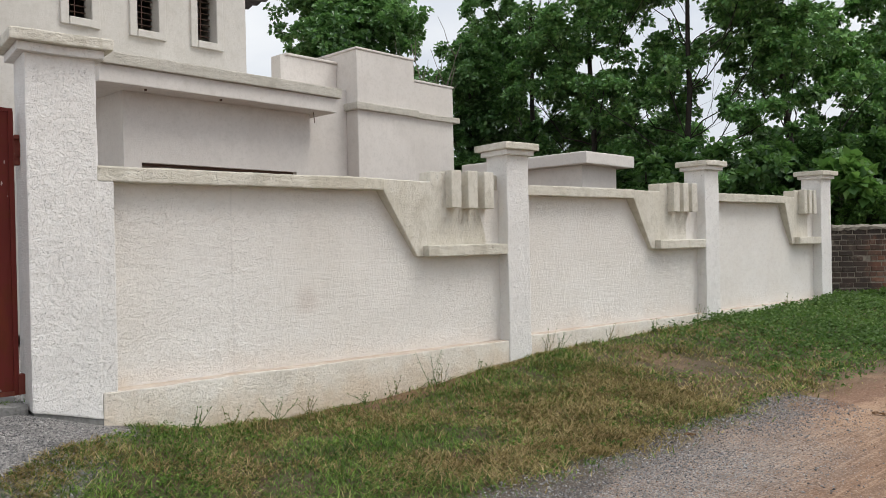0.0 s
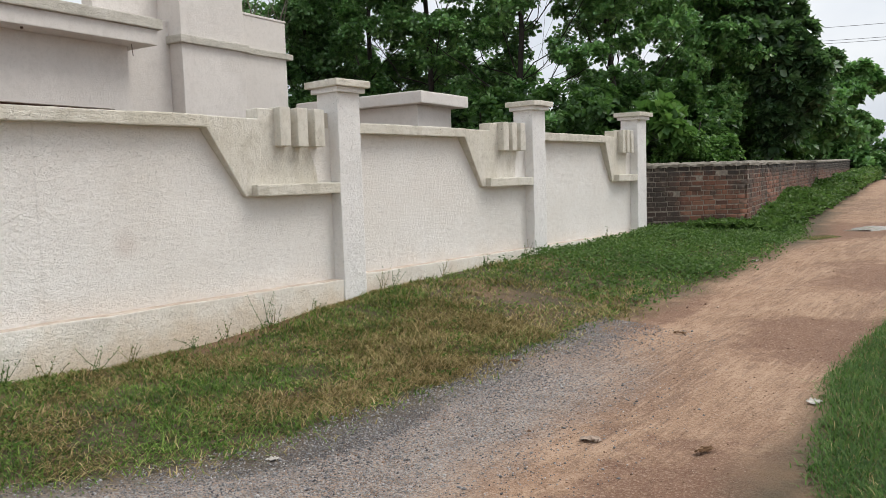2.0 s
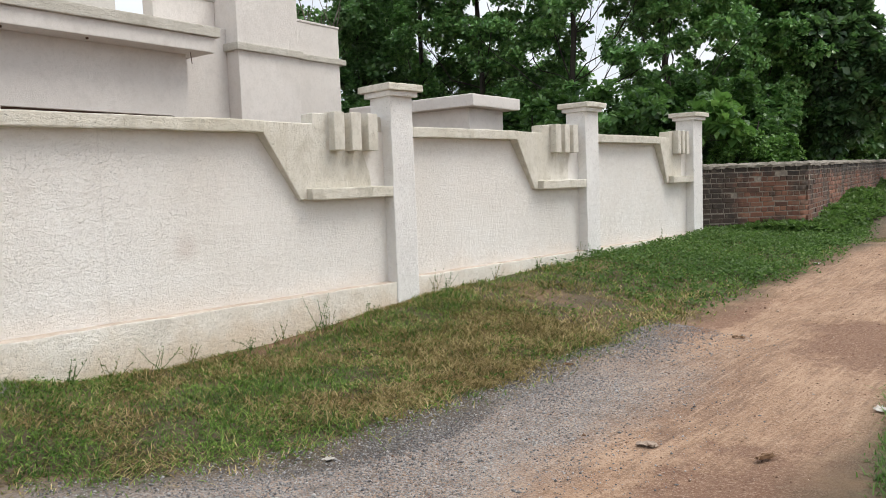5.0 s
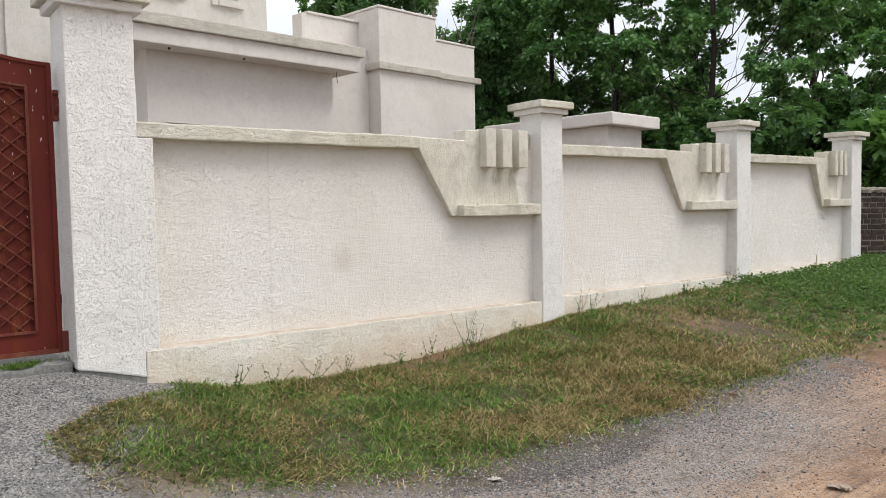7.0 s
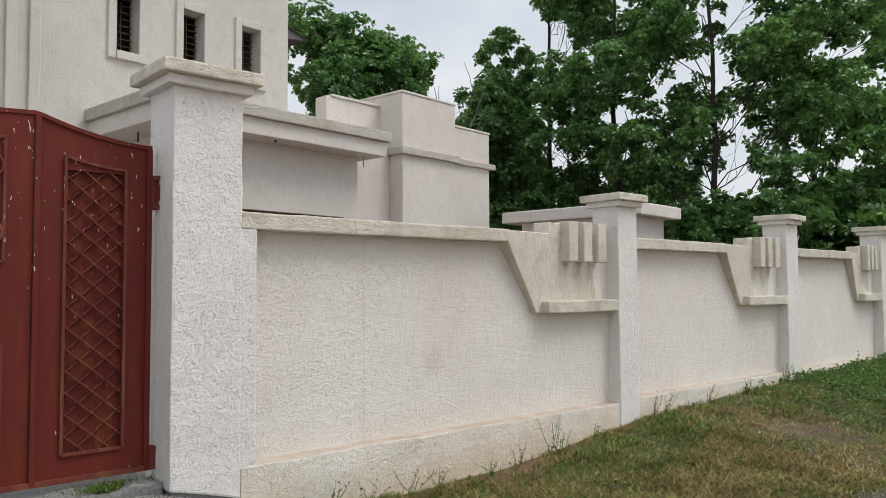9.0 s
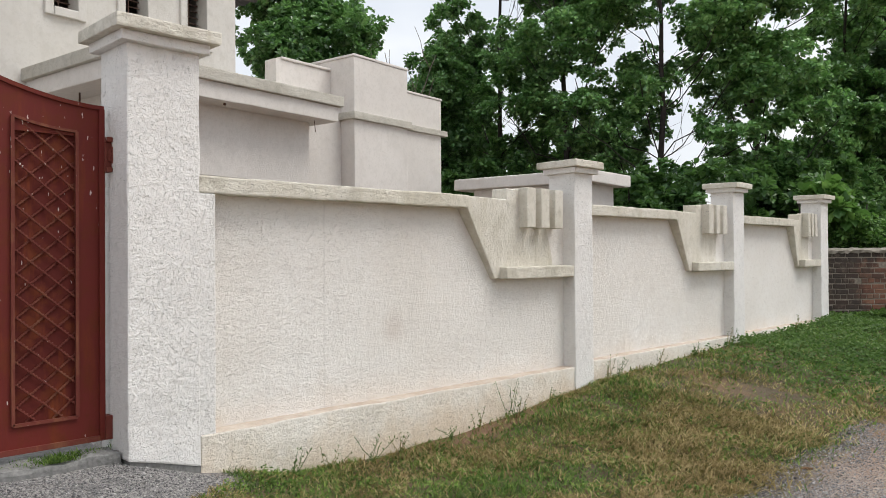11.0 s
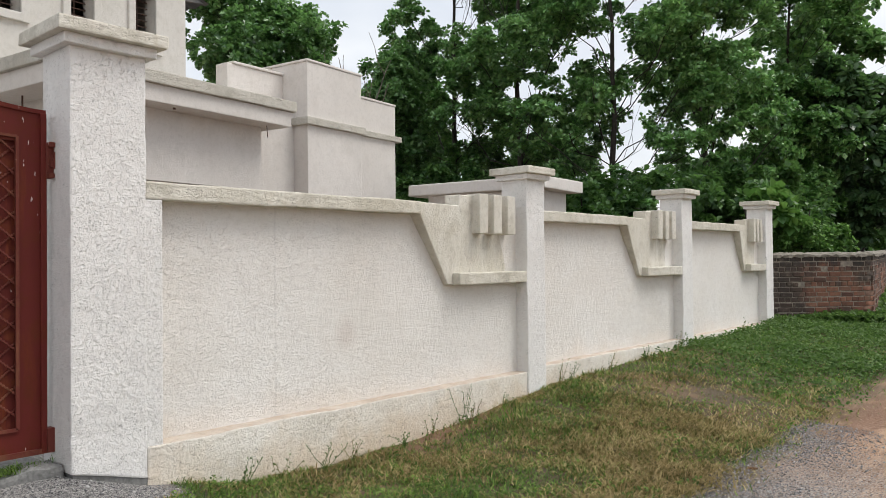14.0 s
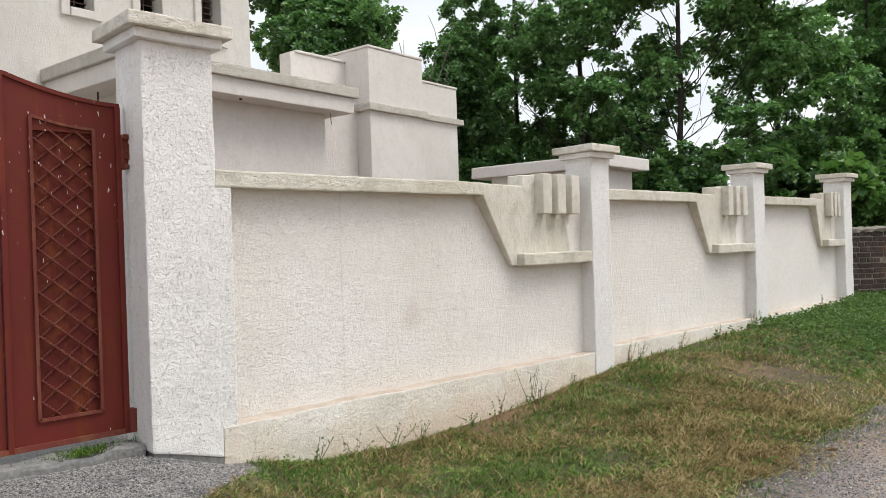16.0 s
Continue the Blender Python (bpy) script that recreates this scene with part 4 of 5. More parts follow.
def tree(name, base, height, blobs, tips, leaf, mat, seed, label, category="tree", trunk_r=0.095, ros=10, low=0.35, group="", bark=None):
    """A tapered trunk with limbs to each clump, and rosettes of pointed leaves on the outer twigs. blobs: offset and radii."""
    rng = np.random.default_rng(seed)
    x, y = base
    z = float(ground_z(x, y)) - 0.05
    t = thing(name, label, category, group)
    root = np.array((x, y, z))
    crown_z = z + height * 0.8
    trunk = wander(root, (x + rng.normal() * 0.3, y + rng.normal() * 0.3, crown_z), trunk_r, trunk_r * 0.25, rng, 9, 0.07)
    paths, ends = [trunk], []
    for (bx, by, bz), r in blobs:
        c = np.array((x + bx, y + by, z + bz))
        start = trunk[int(np.clip((bz - 0.09 * height) / (0.8 * height) * 9, 2, 8))]
        limb = wander(start[0], c, start[1] * 0.24, 0.01, rng, 6, 0.26)
        paths.append(limb)
        for _ in range(5):
            tip = c + unit(rng.normal(size=3) * (1, 1, 0.7)) * np.array(r) * 0.85
            q = limb[rng.integers(2, 6)]
            paths.append(wander(q[0], tip, max(0.005, q[1] * 0.4), 0.003, rng, 4, 0.18))
    v, f = tubes(paths, 6)
    finish("trunk", mesh_from("trunk", v, f), bark or M_BARK, t, smooth=True)
    sizes = np.array([r[0] * r[1] + r[1] * r[2] + r[0] * r[2] for _, r in blobs])
    share = (tips * sizes / sizes.sum()).astype(int)
    at, out_ = [], []
    for ((bx, by, bz), r), k in zip(blobs, share):
        # twigs gather in sub-clumps, which leaves gaps in the crown
        subs = max(8, k // 18)
        cd = unit(rng.normal(size=(subs, 3)) + (0, 0, 0.25))
        cr = rng.uniform(0.45, 1.0, (subs, 1))
        pick = rng.integers(0, subs, k)
        d = unit(rng.normal(size=(k, 3)))
        off = cd[pick] * cr[pick] + d * rng.uniform(0.03, 0.3, (k, 1))
        p = np.array((x + bx, y + by, z + bz)) + off * np.array(r)
        at.append(p)
        out_.append(unit(cd[pick] * 0.5 + d * 0.9 + (0, 0, 0.55)))
    at, out_ = np.concatenate(at), np.concatenate(out_)
    n = len(at)
    ang = rng.uniform(0, 2 * np.pi, (n, 1)) + np.linspace(0, 2 * np.pi, ros, endpoint=False)[None] + rng.normal(size=(n, ros)) * 0.25
    sd = unit(np.cross(out_, rng.normal(size=(n, 3))))
    ot = np.cross(out_, sd)
    lean = rng.uniform(0.1, 0.85, (n, ros, 1))
    way = unit(np.cos(ang)[..., None] * sd[:, None] + np.sin(ang)[..., None] * ot[:, None] + out_[:, None] * lean).reshape(-1, 3)
    start = np.repeat(at, ros, 0) + way * 0.02
    ln = rng.uniform(0.7, 1.2, len(start)) * leaf
    v, f = leaves(start, way, ln, ln * rng.uniform(0.25, 0.35, len(start)), 0.25, rng)
    finish("crown", mesh_from("crown", v, f), mat, t)
    return t


def clumps(seed, k, lo, hi, reach, size):
    rng = np.random.default_rng(seed)
    out_ = []
    for i in range(k):
        h = lo + (hi - lo) * (i + rng.uniform(0, 1)) / k
        a = rng.uniform(0, 2 * np.pi)
        far = reach * rng.uniform(0.25, 1.0) * (1 - 0.45 * (h - lo) / (hi - lo))
        s = size * rng.uniform(0.75, 1.25)
        out_.append(((far * math.cos(a), far * math.sin(a), h), (s, s, s * rng.uniform(0.55, 0.8))))
    return out_


BIG = "tall broad-leaved tree with open green crown behind the wall"
tree("tree", (-22.4, 14.8), 10.8, clumps(1, 16, 3.4, 9.8, 2.5, 1.5), 7500, 0.18, M_LEAF_DARK, 1, "round dense dark green tree behind the house", trunk_r=0.2)
tree("tree", (-15.0, 16.2), 13, clumps(2, 22, 3.3, 12.0, 2.3, 0.95), 5600, 0.13, M_LEAF, 2, BIG)
tree("tree", (-12.6, 15.8), 13, clumps(3, 33, 2.4, 12.5, 2.6, 0.95), 6600, 0.13, M_LEAF, 3, BIG)
tree("tree", (-10.2, 16.4), 13, clumps(4, 33, 2.4, 12.5, 2.6, 0.92), 5200, 0.13, M_LEAF, 4, BIG)
tree("tree", (-8.4, 17.8), 12, clumps(5, 31, 2.2, 11.5, 2.5, 0.9), 5000, 0.13, M_LEAF, 5, BIG)
tree("tree", (-8.0, 21.5), 11, clumps(6, 24, 1.6, 9.8, 2.6, 1.1), 5200, 0.15, M_LEAF, 6, "dense dark broad-leaved tree overhanging the old brick wall")
tree("tree", (-9.0, 27.0), 10, clumps(7, 20, 1.6, 9.0, 3.0, 1.3), 3500, 0.26, M_LEAF_DARK, 7, "dense dark broad-leaved tree overhanging the old brick wall")
tree("tree", (-10.3, 47.5), 7, clumps(8, 13, 1.0, 5.6, 2.4, 1.6), 3600, 0.36, M_LEAF, 8, "far green tree beside the road")
tree("tree", (-15.3, 14.0), 6.6, clumps(9, 16, 0.9, 6.0, 1.25, 0.95), 4200, 0.14, M_LEAF_DARK, 9, "dense dark young tree filling the gap beside the house", trunk_r=0.1)
tree("tree", (-17.6, 17.2), 9.0, clumps(10, 12, 2.0, 6.6, 1.3, 1.1), 2600, 0.19, M_LEAF_DARK, 10, "dark broad-leaved tree behind the house")

tree("shrub", (-5.8, 15.8), 2.6, [((0, 0, 1.2), (0.7, 0.7, 0.6)), ((0.35, 0.5, 1.35), (0.55, 0.6, 0.45)), ((0.2, -0.5, 1.6), (0.4, 0.4, 0.35))], 1100, 0.09, M_LEAF_BRIGHT, 21, "bright green flowering shrub leaning over the old brick wall", "shrub", 0.05, 8)
tree("shrub", (-5.95, 14.9), 2.6, [((0.1, 0.1, 1.9), (0.5, 0.5, 0.35)), ((-0.1, 0.5, 2.2), (0.45, 0.5, 0.25))], 60, 0.3, M_LEAF_BRIGHT, 22, "bright large-leaved sapling behind the boundary wall", "shrub", 0.04, 8)
tree("tree", (-6.15, 22.4), 6.4, [((0.75, -0.35, 4.1), (0.62, 0.6, 0.6)), ((1.15, 0.2, 3.5), (0.6, 0.6, 0.8)), ((0.95, -0.1, 2.5), (0.62, 0.6, 0.8)), ((0.2, -0.5, 3.4), (0.7, 0.7, 0.8)), ((-0.3, -0.6, 4.6), (0.8, 0.8, 0.8)), ((0.3, -0.4, 2.2), (0.7, 0.6, 0.7)), ((-0.4, -0.4, 5.8), (0.8, 0.8, 0.7)), ((0.2, 0.1, 5.3), (0.7, 0.7, 0.7))], 1700, 0.27, M_VINE, 23, "tree curtained by a dull broad-leaved climbing vine", trunk_r=0.12, ros=7)
tree("shrub", (-7.3, 26.4), 2.4, [((0.1, 0.0, 1.5), (0.6, 1.2, 0.4)), ((-0.3, 2.4, 1.5), (0.6, 1.3, 0.4)), ((-0.7, 5.0, 1.55), (0.6, 1.5, 0.45))], 1100, 0.15, M_LEAF_BRIGHT, 24, "pale green scrub spilling over the far brick wall", "shrub", 0.05, 8)
LOW = "dark green undergrowth shrub behind the boundary wall"
for k_, (sx, sy, sh) in enumerate(((-13.6, 13.6, 3.6), (-11.6, 14.4, 3.4), (-9.7, 14.2, 3.2), (-8.3, 14.9, 3.3), (-7.2, 16.8, 3.4), (-6.9, 19.0, 3.2), (-7.4, 23.5, 3.4), (-8.2, 30.0, 3.0), (-10.0, 36.0, 3.0))):
    tree("shrub", (sx, sy), sh, clumps(40 + k_, 6, 0.5, sh * 0.85, 0.9, 0.95), 1000, 0.17, M_LEAF_DEEP, 40 + k_, LOW, "shrub", 0.06, 8, group="undergrowth shrubs")

# bare pale twigs beside the house
rng = np.random.default_rng(77)
bare = thing("bare_tree", "leafless pale-twigged sapling beside the house", "tree")
paths = []
root = np.array((-15.3, 12.2, 0.4))
trunk = wander(root, root + (0.2, 0.3, 4.4), 0.09, 0.05, rng, 7, 0.06)
paths.append(trunk)
for i in range(16):
    q = trunk[rng.integers(4, 8)]
    tip = q[0] + np.array((rng.normal() * 0.75, rng.normal() * 0.75, rng.uniform(0.9, 2.3)))
    limb = wander(q[0], tip, 0.03, 0.008, rng, 5, 0.12)
    paths.append(limb)
    for _ in range(4):
        w_ = limb[rng.integers(1, 5)]
        paths.append(wander(w_[0], w_[0] + rng.normal(size=3) * 0.35 + (0, 0, 0.4), 0.012, 0.005, rng, 3, 0.15))
v, f = tubes(paths, 5)
finish("branches", mesh_from("branches", v, f), M_TWIG, bare)

# ---- old brick wall ----
bricks = thing("brick_wall", "old dark weathered brick wall with a crumbling mortar cap", "wall", kind="structure")
A, B, C = Vector((-5.62, 12.93)), Vector((-4.2, 14.7)), Vector((-10.56, 53.3))


def wall_run(p, q):
    d = (q - p).normalized()
    return d, Vector((d.y, -d.x)), (q - p).length


def wall_top(p):
    return float(np.interp(p.y, [12.9, 14.6, 30, 53], [1.60, 1.60, 1.74, 2.0]))


bm = bmesh.new()
for p, q, k in ((A, B, 8), (B, C, 40)):
    d, nrm, length = wall_run(p, q)
    rings = []
    for i in range(k + 1):
        c = p + d * length * i / k
        o = c - nrm * 0.25
        zt = wall_top(c)
        zb = float(ground_z(c.x, c.y)) - 0.3
        rings.append([bm.verts.new((*c, zb)), bm.verts.new((*c, zt)), bm.verts.new((*o, zt)), bm.verts.new((*o, zb))])
    for r0, r1 in zip(rings[:-1], rings[1:]):
        for i in range(3):
            bm.faces.new((r0[i], r1[i], r1[i + 1], r0[i + 1]))
    bm.faces.new(rings[0])
    bm.faces.new(list(reversed(rings[-1])))
bmesh.ops.recalc_face_normals(bm, faces=bm.faces)
part("core", bm, M_MORTAR, bricks)
bm = bmesh.new()
for p, q, k in ((A, B, 40), (B, C, 190)):
    d, nrm, length = wall_run(p, q)
    rings = []
    for i in range(k + 1):
        c = p + d * length * i / k
        zt = wall_top(c)
        prof = ((0.03, -0.02), (0.035, 0.02), (0.0, 0.05), (-0.13, 0.065), (-0.25, 0.05), (-0.28, 0.0), (-0.26, -0.02))
        ring_ = []
        for off, up in prof:
            jig = noise.noise_vector(Vector((i * 0.7 + p.y, off * 20, up * 20))) * 0.028
            w_ = c + nrm * (off + jig.x)
            ring_.append(bm.verts.new((w_.x, w_.y, zt + up + jig.z * (0.9 if up > 0 else 1.3))))
        rings.append(ring_)
    for r0, r1 in zip(rings[:-1], rings[1:]):
        for i in range(len(prof) - 1):
            bm.faces.new((r0[i], r0[i + 1], r1[i + 1], r1[i]))
bmesh.ops.recalc_face_normals(bm, faces=bm.faces)
part("mortar_cap", bm, M_COPING, bricks, "crumbling mossy mortar cap")

rng = np.random.default_rng(5)


def brick_shape(length, seed):
    r = random.Random(seed)
    bm = bmesh.new()
    box(bm, -0.03, 0.0, -length / 2, length / 2, -0.036, 0.036)
    for v in bm.verts:
        v.co += Vector((r.uniform(-0.003, 0.003), r.uniform(-0.004, 0.004), r.uniform(-0.004, 0.004)))
    bmesh.ops.recalc_face_normals(bm, faces=bm.faces)
    bmesh.ops.bevel(bm, geom=[e for e in bm.edges if all(v.co.x > -0.01 for v in e.verts)], offset=0.006, segments=1, affect="EDGES")
    me = bpy.data.meshes.new("brick")
    bm.to_mesh(me)
    bm.free()
    me.materials.append(M_BRICK)
    return me


STRETCH = [brick_shape(0.222, s_) for s_ in range(4)]
HEADER = [brick_shape(0.106, 10 + s_) for s_ in range(3)]
far_v, far_f, count = [], [], 0
cube = np.array([(-0.03, -1, -1), (0, -1, -1), (0, 1, -1), (-0.03, 1, -1), (-0.03, -1, 1), (0, -1, 1), (0, 1, 1), (-0.03, 1, 1)], float)
cube_f = np.array([(4, 5, 6, 7), (0, 1, 5, 4), (1, 2, 6, 5), (2, 3, 7, 6)])
PITCH = 0.088
for p, q in ((A, B), (B, C)):
    d, nrm, length = wall_run(p, q)
    turn = math.atan2(nrm.y, nrm.x)
    for course in range(15):
        header = course % 3 == 2
        step = 0.117 if header else 0.234
        s_ = step * (0.5 if course % 2 else 0.28)
        while s_ + step * 0.45 < length:
            c = p + d * s_
            z = wall_top(c) - 0.055 - PITCH * course
            if z > float(ground_z(c.x + 0.1, c.y)) - 0.06 and rng.uniform() > 0.012:
                out_ = rng.uniform(0.003, 0.014)
                place = (c.x + nrm.x * out_, c.y + nrm.y * out_, z + rng.normal() * 0.003)
                if count < 300 and (p is A or s_ < 2.4):
                    ob = new("brick", (HEADER if header else STRETCH)[rng.integers(0, 3)])
                    ob.matrix_world = pose(*place, 0, rng.normal() * 0.8, math.degrees(turn) + rng.normal() * 0.8)
                    ob.parent = bricks
                    count += 1
                else:
                    v = cube * (1, step / 2 - 0.006, 0.036) + rng.normal(size=(8, 3)) * 0.002
                    ct, st = math.cos(turn), math.sin(turn)
                    w_ = np.stack([v[:, 0] * ct - v[:, 1] * st, v[:, 0] * st + v[:, 1] * ct, v[:, 2]], 1) + place
                    far_f.append(cube_f + 8 * len(far_v))
                    far_v.append(w_)
            s_ += step
        left_over = length - (s_ - step / 2)
        if left_over > 0.03 and wall_top(q) - 0.055 - PITCH * course > float(ground_z(q.x + 0.1, q.y)) - 0.06:
            c = p + d * (length - left_over / 2 + 0.004)
            v = cube * (1, left_over / 2 - 0.003, 0.036) + rng.normal(size=(8, 3)) * 0.002
            ct, st = math.cos(turn), math.sin(turn)
            w_ = np.stack([v[:, 0] * ct - v[:, 1] * st, v[:, 0] * st + v[:, 1] * ct, v[:, 2]], 1) + (c.x + nrm.x * 0.008, c.y + nrm.y * 0.008, wall_top(c) - 0.055 - PITCH * course)
            far_f.append(cube_f + 8 * len(far_v))
            far_v.append(w_)
far_bricks = finish("brick_courses", mesh_from("brick_courses", np.concatenate(far_v), np.concatenate(far_f)), M_BRICK, bricks)
tagged(far_bricks, kind="stuff")


# ---- grass, weeds and chippings ----
def verge_edge(y):
    return np.interp(y, [0.85, 1.1, 1.5, 2.2, 3.0, 5.6, 8, 12, 14, 18, 30, 53], [-4.4, -3.95, -3.6, -3.3, -3.05, -3.08, -3.0, -3.02, -3.3, -4.05, -6.1, -9.9])


def inner_edge(y):
    return np.where(y < 12.9, -5.29, np.where(y < 14.7, -5.62 + 0.802 * (y - 12.93), -4.2 - 0.1648 * (y - 14.7)))


def field(x, y, scale, seed):
    """Smooth patchiness between 0 and 1 from a few crossed waves."""
    r = np.random.default_rng(seed)
    s = np.zeros_like(x)
    for _ in range(6):
        a, ph, k = r.uniform(0, 6.28), r.uniform(0, 6.28), scale * r.uniform(0.6, 1.8)
        s += np.sin(k * (x * np.cos(a) + y * np.sin(a)) + ph)
    return 1 / (1 + np.exp(-1.1 * s))


def blades(x, y, length, way_up, width, rng):
    n = len(x)
    base = np.stack([x, y, ground_z(x, y) - 0.004], 1)
    a = rng.uniform(0, 2 * np.pi, n)
    flat = np.stack([np.cos(a), np.sin(a), 0 * a], 1)
    rise = way_up[:, None]
    d0 = unit(flat * (1 - rise) + np.array((0, 0, 1.0)) * (0.35 + rise))
    d1 = unit(flat * (1.3 - rise) + np.array((0, 0, 1.0)) * rise)
    side = np.stack([-np.sin(a), np.cos(a), 0 * a], 1) * width[:, None]
    ln = length[:, None]
    mid = base + d0 * ln * 0.55
    tip = mid + d1 * ln * 0.5
    v = np.stack([base - side, base + side, mid + side * 0.8, mid - side * 0.8, tip], 1).reshape(-1, 3)
    f = np.array([(0, 1, 2), (0, 2, 3), (3, 2, 4)])
    return v, (np.arange(n)[:, None, None] * 5 + f).reshape(-1, 3)


def scatter(n, y0, y1, rng, over=0.12):
    y = rng.uniform(y0, y1, n)
    lo, hi = inner_edge(y), verge_edge(y) + rng.normal(size=n) * over
    x = lo + rng.uniform(0, 1, n) * (hi - lo)
    ok = (hi > lo + 0.05) & (x > lo + 0.01) & ((y > 1.95) | (x > -5.12 - (y - 1.95) * 0.8))
    return x[ok], y[ok]


rng = np.random.default_rng(31)
for name, mat, n, label in (("green_grass", M_GRASS, 110000, "short green grass on the roadside verge"), ("dry_grass", M_STRAW, 250000, "dry straw-coloured grass on the roadside verge")):
    y_part = np.concatenate([scatter(int(n * 0.62), 0.9, 6.5, rng), scatter(int(n * 0.38), 6.5, 15.0, rng)], 1)
    x, y = y_part
    lower = np.clip((x - inner_edge(y)) / (verge_edge(y) - inner_edge(y)), 0, 1)
    patchy = field(x, y, 3.2, 4)
    fine = field(x, y, 11.0, 9)
    bare_spot = np.exp(-(((x + 4.15) / 0.45) ** 2 + ((y - 7.2) / 0.55) ** 2)) + 0.8 * np.exp(-(((x + 5.22) / 0.17) ** 4 + ((y - 4.6) / 0.8) ** 4))
    dry = np.exp(-(((x + 3.7) / 0.9) ** 2 + ((y - 5.8) / 1.9) ** 2))
    dry = np.clip(0.22 + 0.62 * dry + 0.5 * (patchy - 0.5) + 0.4 * (fine - 0.5) - 0.55 * np.clip((y - 7.8) / 2, 0, 1) - 0.3 * np.exp(-(((x + 4.0) / 0.9) ** 2 + ((y - 2.5) / 1.3) ** 2)), 0.05, 0.95)
    keep = rng.uniform(size=len(x)) < ((1 - dry) if "green" in name else dry) * (1 - np.clip(bare_spot, 0, 0.93)) * (0.55 + 0.45 * fine)
    keep &= rng.uniform(size=len(x)) < np.clip((1.04 - lower) * 7, 0.08, 1)
    x, y, lower = x[keep], y[keep], lower[keep]
    n_ = len(x)
    tall = rng.uniform(0.5, 1.3, n_) * (0.062 if "green" in name else 0.075) * (0.8 + 0.6 * field(x, y, 5.0, 12)) * np.where(y < 2.6, 0.8, 1.0)
    v, f = blades(x, y, tall, rng.uniform(0.0, 0.5, n_) if "green" in name else rng.uniform(0.0, 0.4, n_), rng.uniform(0.0018, 0.0038, n_) * (1 + 0.09 * y), rng)
    tagged(finish(name, mesh_from(name, v, f), mat), label, "grass", kind="stuff")

# far side of the road
n_ = 60000
y = rng.uniform(3.6, 9.8, n_)
x = np.interp(y, [3.6, 4.4, 6.3, 9, 9.8], [0.0, -0.42, -0.78, -0.78, -0.55]) + np.abs(rng.normal(size=n_)) * 0.75 + rng.normal(size=n_) * 0.05
v, f = blades(x, y, rng.uniform(0.03, 0.085, n_), rng.uniform(0.0, 0.6, n_), rng.uniform(0.002, 0.004, n_), rng)
tagged(finish("far_side_grass", mesh_from("far_side_grass", v, f), M_LUSH), "short green grass on the other side of the dirt road", "grass", kind="stuff")


n_ = 4000
y = rng.uniform(3.6, 9.8, n_)
x = np.interp(y, [3.6, 4.4, 6.3, 9, 9.8], [0.0, -0.38, -0.74, -0.8, -0.6]) + np.abs(rng.normal(size=n_)) * 0.6
v, f = blades(x, y, rng.uniform(0.03, 0.09, n_), rng.uniform(0.0, 0.6, n_), rng.uniform(0.0015, 0.003, n_), rng)
tagged(finish("far_side_straw", mesh_from("far_side_straw", v, f), M_STRAW), "dry stalks in the grass on the other side of the road", "grass", kind="stuff")
x, y = scatter(48000, 1.0, 7.0, rng)
keep = (field(x, y, 6.0, 51) > 0.72) & (rng.uniform(size=len(x)) < 0.8)
x, y = x[keep], y[keep]
v, f = blades(x, y, rng.uniform(0.05, 0.11, len(x)), rng.uniform(0.0, 0.25, len(x)), rng.uniform(0.002, 0.004, len(x)), rng)
tagged(finish("straw_tangle", mesh_from("straw_tangle", v, f), M_STRAW), "pale tangled straw lying over the green grass", "grass", kind="stuff")
n_ = 900
x, y = rng.uniform(-5.55, -5.40, n_), 1.05 + rng.normal(size=n_) * 0.12
v, f = blades(x, y, rng.uniform(0.02, 0.06, n_), rng.uniform(0.0, 0.7, n_), rng.uniform(0.0015, 0.003, n_), rng)
v[:, 2] += 0.445 - np.repeat(ground_z(x, y), 5)
tagged(finish("threshold_grass", mesh_from("threshold_grass", v, f), M_GRASS), "tuft of green grass rooted on the concrete threshold", "grass", kind="stuff")


def ground_leaves(name, x, y, size, height, mat, label, rng, per=5):
    n = len(x)
    x, y, height = np.repeat(x, per), np.repeat(y, per), np.repeat(height, per)
    at = np.stack([x, y, ground_z(x, y) + height * rng.uniform(0.25, 1.0, n * per)], 1) + rng.normal(size=(n * per, 3)) * (0.02, 0.02, 0.004)
    way = unit(rng.normal(size=(n * per, 3)) * (1, 1, 0.35) + (0, 0, 0.35))
    ln = np.repeat(size, per) * rng.uniform(0.7, 1.2, n * per)
    v, f = leaves(at, way, ln, ln * 0.36, 0.2, rng)
    tagged(finish(name, mesh_from(name, v, f), mat), label, "weeds", kind="stuff")


x, y = scatter(11000, 7.5, 17.0, rng)
keep = rng.uniform(size=len(x)) < np.clip((y - 7.8) / 2.5, 0, 1) * (0.35 + 0.65 * field(x, y, 2.5, 8))
x, y = x[keep], y[keep]
ground_leaves("creeping_weeds", x, y, np.full(len(x), 0.045), 0.05 + 0.05 * field(x, y, 2.0, 3), M_WEED, "low creeping green weeds carpeting the verge", rng)
n_ = 9000
y = rng.uniform(13.2, 46, n_)
lo = inner_edge(y)
x = lo + 0.03 + np.minimum(np.abs(rng.normal(size=n_)), 1.9) * np.interp(y, [13, 16, 20, 46], [0.16, 0.34, 0.42, 0.7])
lump = field(x, y, 1.5, 17)
ground_leaves("wall_foot_weeds", x, y, 0.07 + 0.012 * (y - 13) ** 0.7, np.interp(y, [13, 15.5, 18, 46], [0.1, 0.2, 0.4, 0.5]) * (0.3 + lump), M_WEED, "lush green weeds along the foot of the brick wall", rng, 6)
x, y = scatter(1500, 1.0, 8.0, rng)
keep = field(x, y, 7.0, 23) > 0.7
x, y = x[keep], y[keep]
